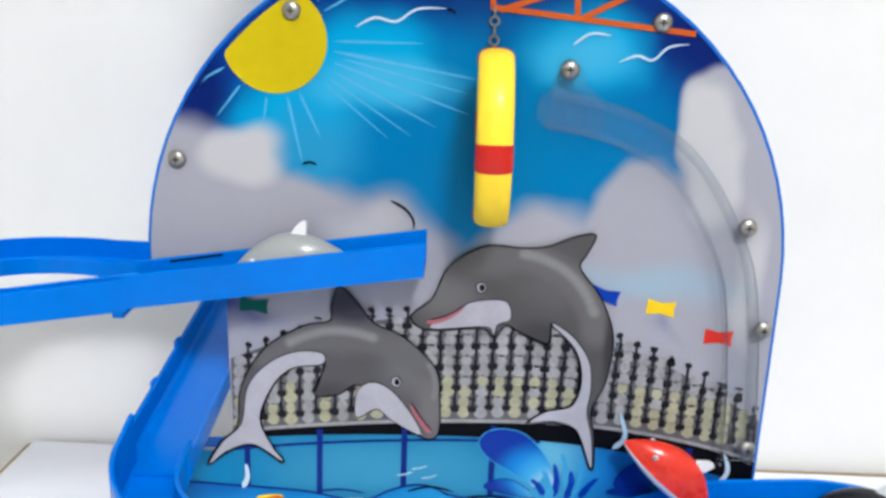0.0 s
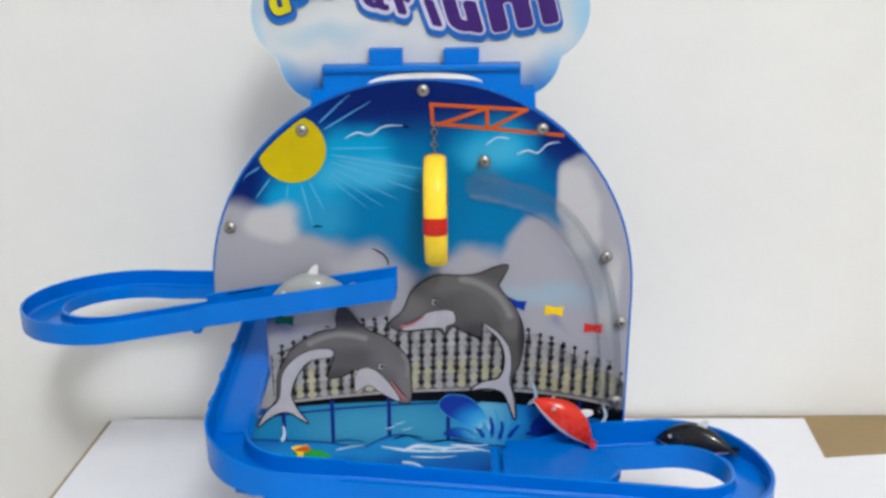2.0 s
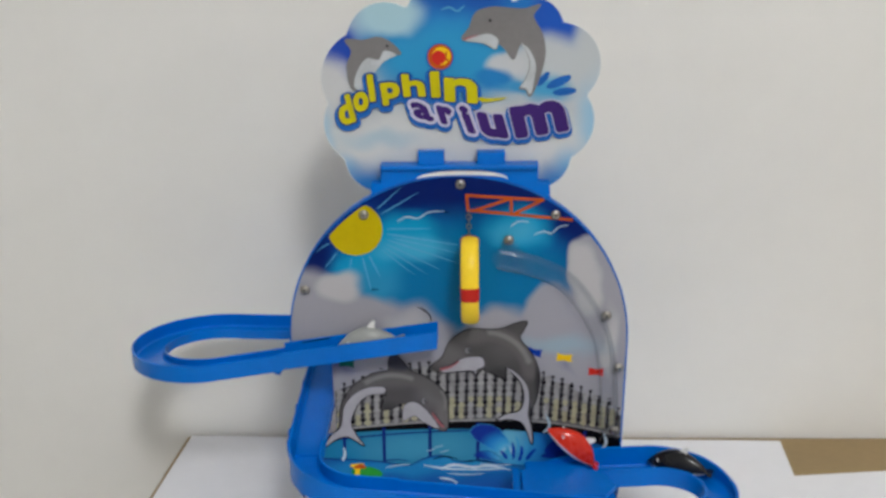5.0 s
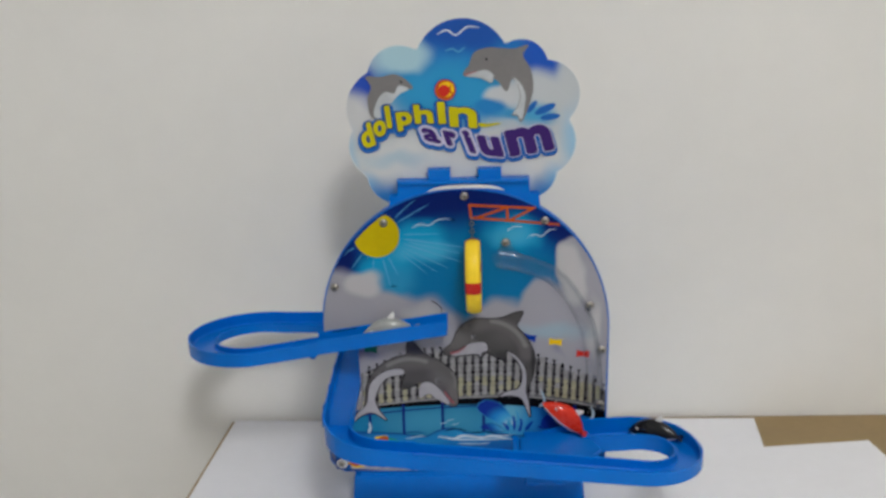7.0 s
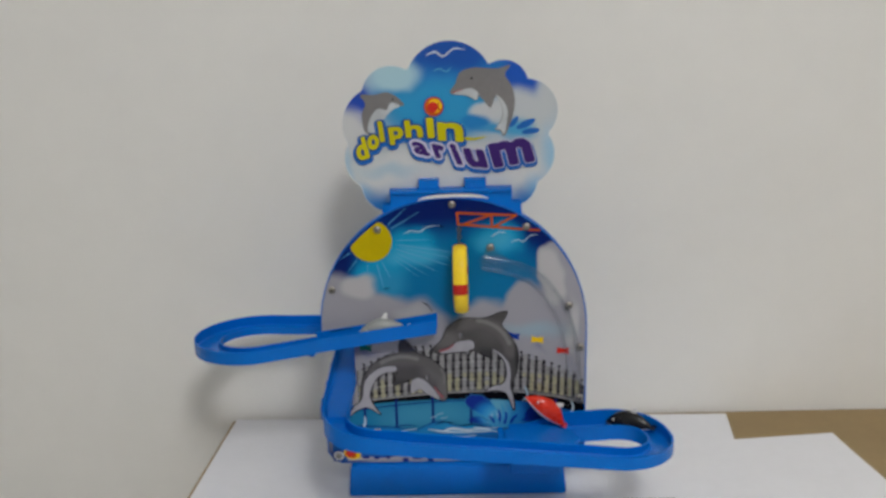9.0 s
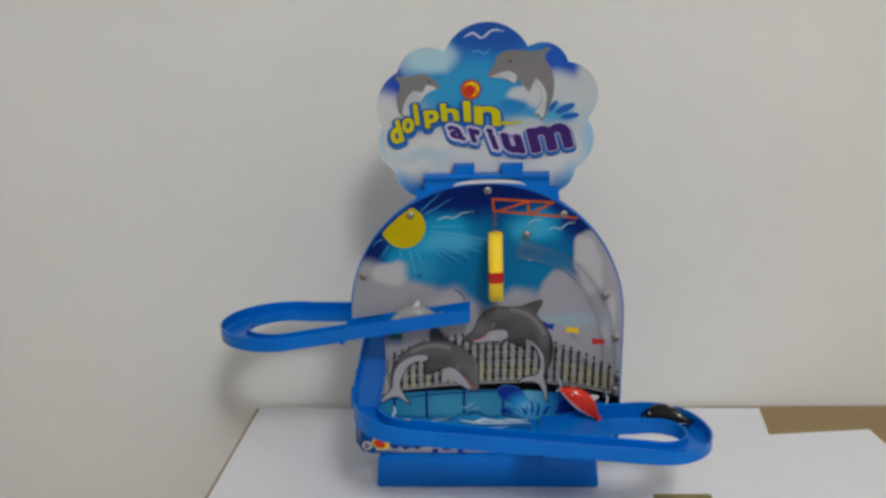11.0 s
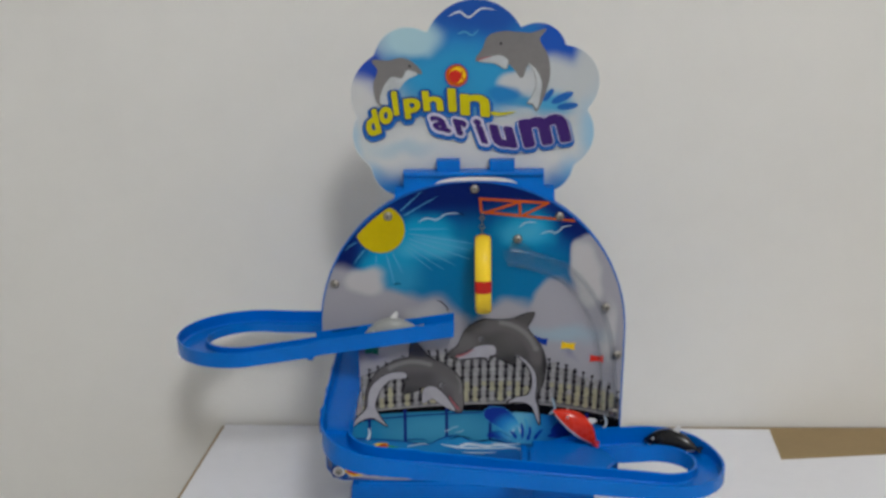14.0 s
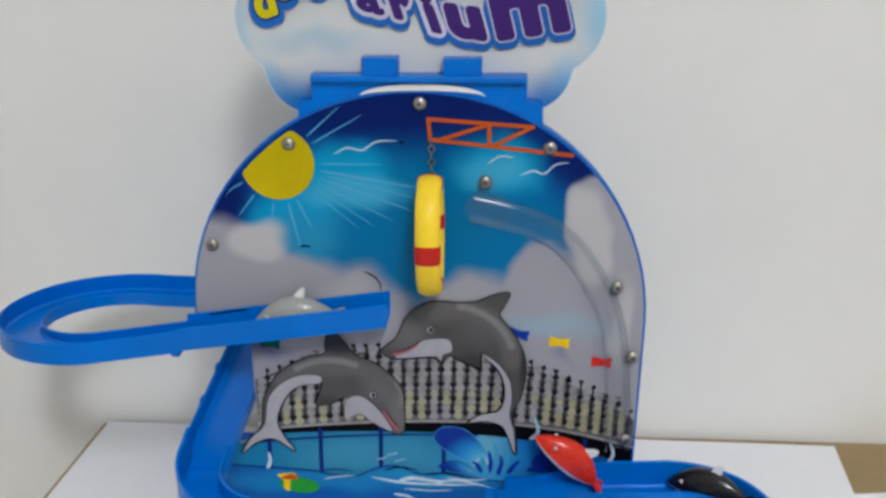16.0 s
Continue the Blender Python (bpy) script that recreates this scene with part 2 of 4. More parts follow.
DROP_INK = print_material("printed_drop_ink", (0.004, 0.028, 0.27), [
    ((0.01, 0.20, 0.56), 0.0265, 0.0850, 0.011, 0.010, 0.5),
    ((0.06, 0.38, 0.66), 0.0320, 0.0800, 0.009, 0.010, 0.6),
    ((0.40, 0.58, 0.68), 0.0350, 0.0765, 0.006, 0.007, 0.7),
    ((0.01, 0.14, 0.46), 0.0800, 0.0890, 0.007, 0.006, 0.7),
], wobble=0.006)


def soft_line(colour, points, radius, soft=0.9, n=3):
    """Layers of ink that run along a line like the stroke of an airbrush."""
    return [(colour, q.x, q.y, radius, radius, soft) for q in rounded(points, n, closed=False)]


GREY_LEFT = print_material("left_dolphin_grey_ink", (0.083, 0.078, 0.083), [
    ((0.134, 0.130, 0.137), -0.0200, 0.1290, 0.012, 0.012, 0.7),
    ((0.148, 0.139, 0.143), -0.0135, 0.1120, 0.006, 0.014, 0.7),
    ((0.116, 0.113, 0.116), -0.0560, 0.1390, 0.026, 0.006, 0.8),
    *soft_line((0.121, 0.116, 0.118), [(-0.0790, 0.1290), (-0.0700, 0.1365), (-0.0590, 0.1405), (-0.0470, 0.1415), (-0.0350, 0.1395), (-0.0240, 0.1350), (-0.0165, 0.1280)], 0.0040, 0.95),
    *soft_line((0.221, 0.213, 0.215), [(-0.0700, 0.1378), (-0.0640, 0.1406), (-0.0570, 0.1424), (-0.0500, 0.1430), (-0.0430, 0.1424), (-0.0370, 0.1412)], 0.0016, 0.9),
    *soft_line((0.185, 0.178, 0.181), [(-0.0150, 0.1300), (-0.0135, 0.1260), (-0.0128, 0.1210), (-0.0130, 0.1165)], 0.0011, 0.9),
    ((0.040, 0.040, 0.056), -0.0460, 0.1540, 0.010, 0.0070, 0.35),
    ((0.054, 0.052, 0.057), -0.0560, 0.1170, 0.010, 0.0040, 0.8),
], wobble=0.003)
GREY_RIGHT = print_material("right_dolphin_grey_ink", (0.078, 0.074, 0.075), [
    ((0.139, 0.132, 0.134), -0.0100, 0.1590, 0.012, 0.009, 0.7),
    ((0.116, 0.110, 0.110), 0.0060, 0.1730, 0.014, 0.006, 0.8),
    ((0.103, 0.099, 0.099), 0.0330, 0.1650, 0.014, 0.010, 0.8),
    *soft_line((0.121, 0.114, 0.115), [(0.0020, 0.1745), (0.0150, 0.1755), (0.0260, 0.1740), (0.0360, 0.1695), (0.0430, 0.1625), (0.0475, 0.1535), (0.0490, 0.1440)], 0.0042, 0.95),
    *soft_line((0.213, 0.205, 0.206), [(0.0200, 0.1764), (0.0270, 0.1748), (0.0340, 0.1718), (0.0400, 0.1672), (0.0446, 0.1612), (0.0480, 0.1540)], 0.0017, 0.9),
    ((0.040, 0.038, 0.041), 0.0545, 0.1390, 0.0022, 0.0160, 0.8),
    ((0.049, 0.047, 0.050), 0.0270, 0.1440, 0.0090, 0.0050, 0.8),
], wobble=0.003)
BLUE = material("glossy_blue_plastic", (0.0, 0.156, 0.615), rough=0.24, coat=0.10, shine=0.14, vary=0.05, size=25, bump=0.03, bump_size=90)
BLUE_EDGE = material("blue_edge_plastic", (0.001, 0.13, 0.52), rough=0.35, vary=0.05)
YELLOW = material("yellow_plastic", (0.95, 0.66, 0.03), rough=0.42, coat=0.1, vary=0.04)
RED = material("red_plastic", (0.52, 0.010, 0.005), rough=0.32, coat=0.3, vary=0.05)
ORANGE_RED = material("orange_red_plastic", (0.66, 0.028, 0.010), rough=0.28, coat=0.4, vary=0.05)
BLACK = material("black_plastic", (0.012, 0.012, 0.014), rough=0.25, coat=0.4, vary=0.1)
GREY_PLASTIC = material("grey_plastic", (0.33, 0.34, 0.33), rough=0.30, coat=0.3, vary=0.06)
WHITE_PLASTIC = material("white_plastic", (0.78, 0.78, 0.77), rough=0.35, coat=0.2, vary=0.04)
STEEL = material("dull_steel", (0.36, 0.34, 0.31), rough=0.36, metal=1.0, vary=0.12, size=400)
SLOT_SHADE_AND_PUPIL = material("slot_shade_and_pupil_dark", (0.03, 0.03, 0.03), rough=0.6, vary=0.1)
INK_BLACK = material("black_ink", (0.003, 0.003, 0.005), rough=0.4, vary=0.1, shine=0.05)
INK_LIGHT_GREY = material("light_grey_ink", (0.205, 0.196, 0.196), rough=0.34, coat=0.04, vary=0.08, shine=0.10)
INK_BELLY = material("pale_belly_ink", (0.37, 0.36, 0.40), rough=0.34, coat=0.04, vary=0.08, size=80, shine=0.10)
INK_SIGN_BELLY = material("pale_sign_ink", (0.50, 0.53, 0.55), rough=0.38, vary=0.12, size=60, shine=0.10)
INK_LAVENDER = material("lavender_white_ink", (0.56, 0.54, 0.69), rough=0.35, vary=0.06, shine=0.10)
INK_PINK = material("pink_ink", (0.36, 0.12, 0.14), rough=0.4, vary=0.08, shine=0.10)
INK_WHITE = material("white_ink", (0.74, 0.76, 0.80), rough=0.35, vary=0.05, shine=0.10)
INK_RAY = material("pale_ray_ink", (0.09, 0.35, 0.58), rough=0.35, vary=0.12, shine=0.10)
INK_FOAM = material("bluish_foam_ink", (0.36, 0.50, 0.62), rough=0.35, vary=0.2, size=120, shine=0.10)
INK_CREST = material("wave_crest_ink", (0.52, 0.62, 0.70), rough=0.35, vary=0.22, size=90, shine=0.10)
INK_PALE = material("pale_bird_ink", (0.52, 0.64, 0.74), rough=0.35, vary=0.1, shine=0.10)
INK_SUN = material("sun_yellow_ink", (0.52, 0.405, 0.0), rough=0.33, coat=0.05, vary=0.06, shine=0.10)
INK_ORANGE = material("crane_orange_ink", (0.50, 0.088, 0.010), rough=0.35, vary=0.08, shine=0.10)
INK_NAVY = material("navy_ink", (0.004, 0.018, 0.17), rough=0.35, vary=0.12, shine=0.10)
INK_ROYAL = material("royal_blue_ink", (0.004, 0.045, 0.37), rough=0.35, vary=0.15, size=60, shine=0.10)
INK_AQUA = material("aqua_ink", (0.05, 0.33, 0.58), rough=0.35, vary=0.15, size=60, shine=0.10)
INK_GREEN = material("green_ink", (0.02, 0.30, 0.035), rough=0.35, vary=0.1, shine=0.10)
INK_DARK_GREEN = material("dark_green_ink", (0.005, 0.11, 0.08), rough=0.35, vary=0.1, shine=0.10)
INK_YELLOW = material("yellow_ink", (0.86, 0.56, 0.01), rough=0.35, vary=0.06, shine=0.10)
INK_LEMON = material("lemon_letter_ink", (0.56, 0.50, 0.005), rough=0.35, vary=0.05, shine=0.10)
INK_RED = material("red_ink", (0.60, 0.03, 0.02), rough=0.35, vary=0.06, shine=0.10)
INK_PURPLE = material("purple_letter_ink", (0.050, 0.020, 0.150), rough=0.35, vary=0.08, shine=0.10)
INK_HALO = material("blue_halo_ink", (0.018, 0.125, 0.44), rough=0.35, vary=0.08, shine=0.10)
INK_SEATS = material("stand_grey_ink", (0.115, 0.112, 0.122), rough=0.4, vary=0.15, size=60, shine=0.10)
INK_BEAD = material("stand_pale_ink", (0.300, 0.294, 0.300), rough=0.4, vary=0.25, size=90, shine=0.10)
INK_BEAD_WARM = material("stand_cream_ink", (0.355, 0.335, 0.230), rough=0.4, vary=0.2, size=90, shine=0.10)
INK_DOT = material("stand_dark_ink", (0.014, 0.013, 0.017), rough=0.4, vary=0.2, shine=0.10)
WALL_PAINT = material("matt_off_white_wall_paint", (0.80, 0.79, 0.76), rough=0.85, vary=0.018, size=3.5, bump=0.12, bump_size=260)
CEILING_PAINT = material("white_ceiling_paint", (0.86, 0.85, 0.83), rough=0.9, vary=0.02, size=3)
FLOOR_LAMINATE = material("pale_floor", (0.65, 0.63, 0.60), rough=0.5, vary=0.1, size=6)
PAPER = material("white_paper", (0.83, 0.83, 0.86), rough=0.75, vary=0.02, size=9, bump=0.35, bump_size=38)
CARD = material("brown_table_board", (0.33, 0.235, 0.12), rough=0.6, vary=0.07, size=16, bump=0.1, bump_size=320)
OLIVE_CARD = material("olive_brown_card", (0.25, 0.20, 0.08), rough=0.6, vary=0.08, size=50)


def clear_material(name, tint, haze):
    """Clear plastic: see-through, glossy at grazing angles, with a little milky haze that also imitates pale
    reflections.
    """
    m = bpy.data.materials.new(name)
    m.use_nodes = True
    nt = m.node_tree
    nt.nodes.clear()
    out, mix, milk = nt.nodes.new("ShaderNodeOutputMaterial"), nt.nodes.new("ShaderNodeMixShader"), nt.nodes.new("ShaderNodeMixShader")
    see, gloss, white, fres = (nt.nodes.new("ShaderNode" + k) for k in ("BsdfTransparent", "BsdfGlossy", "BsdfDiffuse", "Fresnel"))
    see.inputs[0].default_value = (*tint, 1)
    gloss.inputs["Roughness"].default_value = 0.09
    white.inputs[0].default_value = (0.75, 0.77, 0.80, 1)
    fres.inputs["IOR"].default_value = 1.25
    milk.inputs[0].default_value = haze
    nt.links.new(see.outputs[0], milk.inputs[1])
    nt.links.new(white.outputs[0], milk.inputs[2])
    nt.links.new(fres.outputs[0], mix.inputs[0])
    nt.links.new(milk.outputs[0], mix.inputs[1])
    nt.links.new(gloss.outputs[0], mix.inputs[2])
    nt.links.new(mix.outputs[0], out.inputs[0])
    return m


CLEAR = clear_material("clear_plastic", (0.97, 0.975, 0.98), 0.008)
CLEAR_EDGE = clear_material("clear_plastic_edge", (0.91, 0.925, 0.94), 0.025)

# ---------------------------------------------------------------- the room
X0, X1, Y0 = -2.2, 2.4, -3.6
structure("wall_north", box((X0, WALL_Y, FLOOR_Z), (X1, WALL_Y + 0.12, CEIL_Z)), WALL_PAINT, "plain matt off-white painted wall behind the table", "wall")
structure("wall_south", box((X0, Y0 - 0.12, FLOOR_Z), (X1, Y0, CEIL_Z)), WALL_PAINT, "plain off-white painted wall", "wall")
structure("wall_west", box((X0 - 0.12, Y0 - 0.12, FLOOR_Z), (X0, WALL_Y + 0.12, CEIL_Z)), WALL_PAINT, "plain off-white painted wall", "wall")
structure("wall_east", box((X1, Y0 - 0.12, FLOOR_Z), (X1 + 0.12, WALL_Y + 0.12, CEIL_Z)), WALL_PAINT, "plain off-white painted wall", "wall")
structure("floor", box((X0 - 0.12, Y0 - 0.12, FLOOR_Z - 0.1), (X1 + 0.12, WALL_Y + 0.12, FLOOR_Z)), FLOOR_LAMINATE, "plain pale floor of the room", "floor")
structure("ceiling", box((X0 - 0.12, Y0 - 0.12, CEIL_Z), (X1 + 0.12, WALL_Y + 0.12, CEIL_Z + 0.1)), CEILING_PAINT, "plain white painted ceiling", "ceiling")

fitting = thing("ceiling_lamp", "round white ceiling lamp, switched on", "lamp", (LAMP[0], LAMP[1], CEIL_Z))
bm = bmesh.new()
bmesh.ops.create_cone(bm, cap_ends=True, segments=40, radius1=0.20, radius2=0.22, depth=0.05)
ob = part("lamp_body", bm, WHITE_PLASTIC, fitting)
ob.location = (0, 0, -0.025)

# ---------------------------------------------------------------- the table and what lies on it
TABLE_X0 = -0.2680
table = thing("table", "brown board table top pushed against the wall", "table", (0, 0, FLOOR_Z))
bm = box((TABLE_X0, -0.62, -0.022), (1.05, 0.1705, -0.0012), 0.0015)
for v in bm.verts:
    if v.co.x < 0:
        v.co.x += 0.028 * (v.co.y - 0.03)
ob = part("tabletop", bm, CARD, table)
ob.location.z = -FLOOR_Z
for lx, ly in ((TABLE_X0 + 0.05, -0.57), (TABLE_X0 + 0.05, 0.11), (1.0, -0.57), (1.0, 0.11)):
    ob = part("leg", box((lx - 0.02, ly - 0.02, FLOOR_Z), (lx + 0.02, ly + 0.02, -0.0215), 0.003), CARD, table)
    ob.location.z = -FLOOR_Z


def paper_sheet(name, corners, z, label):
    """A sheet of paper with slightly wavy edges, lying on the table."""
    bm = bmesh.new()
    n = 14
    a, b, c, d = (Vector(q) for q in corners)
    grid = []
    for i in range(n + 1):
        row = []
        for j in range(n + 1):
            u, v = i / n, j / n
            q = a.lerp(b, u).lerp(d.lerp(c, u), v)
            w = 0.0007 * noise.noise(Vector((q.x * 14, q.y * 14, z * 900)))
            edge = max(abs(u - 0.5), abs(v - 0.5)) > 0.49
            row.append(bm.verts.new((q.x + (w if edge else 0), q.y + (w if edge else 0), z + max(0.0, w) * 0.6)))
        grid.append(row)
    for i in range(n):
        for j in range(n):
            bm.faces.new((grid[i][j], grid[i + 1][j], grid[i + 1][j + 1], grid[i][j + 1]))
    got = bmesh.ops.extrude_face_region(bm, geom=bm.faces[:])["geom"]
    for v in got:
        if isinstance(v, bmesh.types.BMVert):
            v.co.z -= 0.0008
    return tagged(bm_object(name, bm, PAPER), label, "paper", "sheets on the table")


paper_sheet("paper_sheet", [(TABLE_X0 - 0.0135, -0.60), (0.215, -0.60), (0.2885, 0.1625), (TABLE_X0 + 0.0080, 0.1690)], 0.0, "large white paper sheet covering the brown table under the toy")
paper_sheet("paper_sheet", [(0.150, -0.36), (0.458, -0.33), (0.3875, 0.1135), (0.215, 0.0945)], -0.0004, "white paper sheet beside the large sheet on the brown table")
bm = box((0.1465, -0.075, 0.0006), (0.1985, -0.018, 0.0026), 0.0005)
tagged(bm_object("card_piece", bm, OLIVE_CARD), "small olive-brown card lying on the white paper", "card")

# ---------------------------------------------------------------- the toy: plates
toy = thing("dolphin_track_toy", "blue plastic dolphin slide toy with printed backboard and two loop tracks", "toy")

EPS = 0.0002            # thickness of one layer of print


def arch(inset=0.0, bottom=0.036):
    """The backboard's outline: straight sides under a round arch, with a notch for the chute."""
    h, zc, ztop, cx = 0.1215 - inset, 0.168, 0.2915 - inset, -0.003
    line = [Vector((cx - h - 0.002, bottom + 0.010)), Vector((cx - h + 0.004, bottom + 0.001)), Vector((cx - h + 0.012, bottom - 0.002)),
            Vector((cx + h - 0.012, bottom - 0.002)), Vector((cx + h - 0.004, bottom + 0.001)), Vector((cx + h - 0.002, bottom + 0.010))]
    for i in range(41):
        a = math.pi * i / 40
        ca, sa = math.cos(a), math.sin(a)
        e = 0.975
        line.append(Vector((cx + h * math.copysign(abs(ca) ** e, ca), zc + (ztop - zc) * abs(sa) ** e)))
    line += [Vector((cx - h, 0.1665)), Vector((-0.0945, 0.1665)), Vector((-0.0945, 0.0905)), Vector((cx - h - 0.001, 0.0895))]
    return line


backboard = part("backboard", slab([arch()], 0.0, 0.009, 0.0008), BLUE_EDGE, toy)
part("printed_sky", flat(arch(0.0014, 0.0375), -EPS), SKY_INK, backboard)


def ink(name, line, layer, mat, label="", parent=None):
    return part(name, flat(line, -EPS * layer), mat, parent or backboard, label)


def V(*pairs):
    return [Vector(p) for p in pairs]


def inside(line, inset=0.0014):
    """Keeps a printed shape on the board: points past the arch are drawn back to it."""
    h, zc, zt, cx = 0.1215 - inset, 0.168, 0.2915 - inset, -0.003
    out = []
    for q in line:
        if q.y > zc:
            k = math.hypot((q.x - cx) / h, (q.y - zc) / (zt - zc))
            if k > 0.992:
                q = Vector((cx + (q.x - cx) * 0.992 / k, zc + (q.y - zc) * 0.992 / k))
        out.append(q)
    return out


# sun, rays, birds, crane
SUN = (-0.0735, 0.2535)
for a, r0, r1, w in ((0, 0.022, 0.054, 0.0008), (-9.5, 0.022, 0.076, 0.0012), (-14, 0.026, 0.072, 0.0008), (-19.5, 0.023, 0.075, 0.0011), (-27, 0.024, 0.066, 0.0009), (-34, 0.024, 0.060, 0.0007), (-40, 0.024, 0.054, 0.0006),
                     (-65, 0.021, 0.039, 0.0009), (-78, 0.021, 0.046, 0.0010), (-99, 0.021, 0.030, 0.0008), (-128, 0.021, 0.036, 0.0008),
                     (-151, 0.021, 0.037, 0.0008), (30, 0.021, 0.052, 0.0008), (42, 0.021, 0.046, 0.0008)):
    c, s = math.cos(radians(a)), math.sin(radians(a))
    ink("sun_ray", inside(stripe([(SUN[0] + r0 * c, SUN[1] + r0 * s), (SUN[0] + (r0 + r1) / 2 * c, SUN[1] + (r0 + r1) / 2 * s), (SUN[0] + r1 * c, SUN[1] + r1 * s)], w * 1.3, w * 0.5, 3)), 2, INK_RAY)
ink("printed_sun", inside(ellipse(*SUN, 0.0192, 0.0192, n=40)), 3, INK_SUN)
for pts, dark in (([(-0.044, 0.2588), (-0.037, 0.2622), (-0.0295, 0.2610), (-0.022, 0.2655), (-0.0110, 0.2660)], 0),
                  ([(0.0505, 0.2488), (0.0570, 0.2512), (0.0625, 0.2498), (0.0680, 0.2545), (0.0750, 0.2556)], 0),
                  ([(0.034, 0.2545), (0.040, 0.2585), (0.047, 0.2580)], 0),
                  ([(-0.012, 0.2660), (-0.0092, 0.2652), (-0.0085, 0.2640)], 1),
                  ([(-0.0310, 0.1955), (-0.0255, 0.1925), (-0.0224, 0.1885), (-0.0222, 0.1845)], 1),
                  ([(-0.0640, 0.2085), (-0.0612, 0.2092), (-0.0585, 0.2084)], 1)):
    ink("printed_bird", stripe(pts, 0.0010, 0.0007, 5), 4, INK_BLACK if dark else INK_PALE)


def bar(a, b, w):
    a, b = Vector(a), Vector(b)
    t = (b - a).normalized() * w / 2
    nrm = Vector((-t.y, t.x))
    return [a - t - nrm, b + t - nrm, b + t + nrm, a - t + nrm]


bm = bmesh.new()
for k, (a, b) in enumerate((((0.0042, 0.2772), (0.0560, 0.2736)), ((0.0050, 0.2668), (0.0760, 0.2594)), ((0.0042, 0.2772), (0.0050, 0.2668)),
             ((0.0085, 0.2662), (0.0345, 0.2748)), ((0.0345, 0.2748), (0.0348, 0.2642)), ((0.0370, 0.2640), (0.0560, 0.2736)))):
    add_flat(bm, bar(a, b, 0.0020), -EPS * (4 + 0.1 * k))
part("printed_crane", bm, INK_ORANGE, backboard)
bm = bmesh.new()
for i in range(6):
    add_ring(bm, (0.0056, -0.0012, 0.2655 - 0.0034 * i), 0.0016, 0.00045, "y" if i % 2 else "x", 12, 6)
part("chain", bm, STEEL, toy, "thin steel chain under the crane", True)


# stand with its rows, rim and tank
def stand_low(x):
    return 0.1062 - (1.75 if x > 0.028 else 0.58) * (x - 0.028) ** 2


def stand_high(x):
    return 0.1545 - (3.0 if x > 0 else 2.4) * x * x


def band(x0, x1, low, high, n=30):
    xs = [x0 + (x1 - x0) * i / n for i in range(n + 1)]
    return [Vector((x, low(x))) for x in xs] + [Vector((x, high(x))) for x in reversed(xs)]


ink("printed_stand", band(-0.0938, 0.1158, stand_low, lambda x: stand_high(x) - 0.004), 2, INK_SEATS)
ink("printed_tank", band(-0.0938, 0.1158, lambda x: 0.060, lambda x: stand_low(x) - 0.002), 2, TANK_INK)
ink("printed_tank", band(-0.1225, -0.0936, lambda x: 0.060, lambda x: 0.0890, 3), 2, TANK_INK)
ink("printed_rim", band(-0.0938, 0.1158, lambda x: stand_low(x) - 0.0012 - 0.0045 * (0.35 + (x + 0.094) / 0.11), stand_low), 3, INK_BLACK)
ink("printed_rail", band(-0.0938, 0.1158, lambda x: stand_low(x) - 0.0004, lambda x: stand_low(x) + 0.0011), 3.2, INK_BEAD)
beads, warm, dots = bmesh.new(), bmesh.new(), bmesh.new()
rng = random.Random(4)
for i in range(31):
    x = -0.0945 + 0.0069 * i
    lo, hi = stand_low(x) + 0.0022, stand_high(x)
    tint = rng.uniform(0.3, 1.0)
    for j in range(6):
        z = lo + 0.0022 + 0.0088 * j
        if z > hi - 0.002:
            break
        xx = x + 0.00035 * j + rng.uniform(-0.0003, 0.0003)
        for half in (0, 1):
            zz = z + 0.0044 * half + rng.uniform(-0.0004, 0.0004)
            if zz < hi - 0.004 and x + 0.0035 < 0.113:
                w = rng.uniform(0.0024, 0.0029) * (1 - 0.20 * half)
                add_flat(warm if j < 2 and rng.random() < tint else beads, ellipse(xx + 0.0034, zz, w, 0.0026, rng.uniform(-12, 12), 9), -EPS * 3.4)
        if -0.0925 < xx < 0.114:
            zz = z + 0.0016 + rng.uniform(-0.0005, 0.0005)
            w, h = rng.uniform(0.0016, 0.0021), rng.uniform(0.0011, 0.0015)
            k = w * rng.uniform(0.55, 0.8)
            add_flat(dots, V((xx - k, zz - h), (xx + k, zz - h), (xx + w, zz - h * 0.3), (xx + k * 1.1, zz + h), (xx - k * 1.1, zz + h), (xx - w, zz - h * 0.2)), -EPS * 3.8)
            top = min(hi, zz + 0.0088)
            bend = rng.uniform(-0.0006, 0.0006)
            add_flat(dots, bar((xx, zz + 0.0004), (xx + bend, (zz + top) / 2), rng.uniform(0.0009, 0.0013)), -EPS * 3.6)
            add_flat(dots, bar((xx + bend, (zz + top) / 2), (xx + 0.0003, top), rng.uniform(0.0007, 0.0011)), -EPS * 3.7)
            if rng.random() < 0.6:
                add_flat(dots, bar((xx - 0.0011, zz + 0.0046), (xx + 0.0011, zz + 0.0042), 0.0008), -EPS * 3.9)
    if -0.0925 < x < 0.114:
        add_flat(dots, ellipse(x + 0.0012, hi + rng.uniform(-0.0012, 0.0010), 0.0015, 0.0012, rng.uniform(-30, 30), 7), -EPS * 3.8)
tagged(part("printed_seating", beads, INK_BEAD, backboard), kind="stuff")
tagged(part("printed_seating", warm, INK_BEAD_WARM, backboard), kind="stuff")
tagged(part("printed_seating_shade", dots, INK_DOT, backboard), kind="stuff")
for x in (-0.0880, -0.0584, -0.0241, 0.0115, 0.0900):
    ink("printed_post", bar((x - 0.0003, stand_low(x) - 0.003), (x - 0.0008, 0.066), 0.0024), 3.4, INK_NAVY)
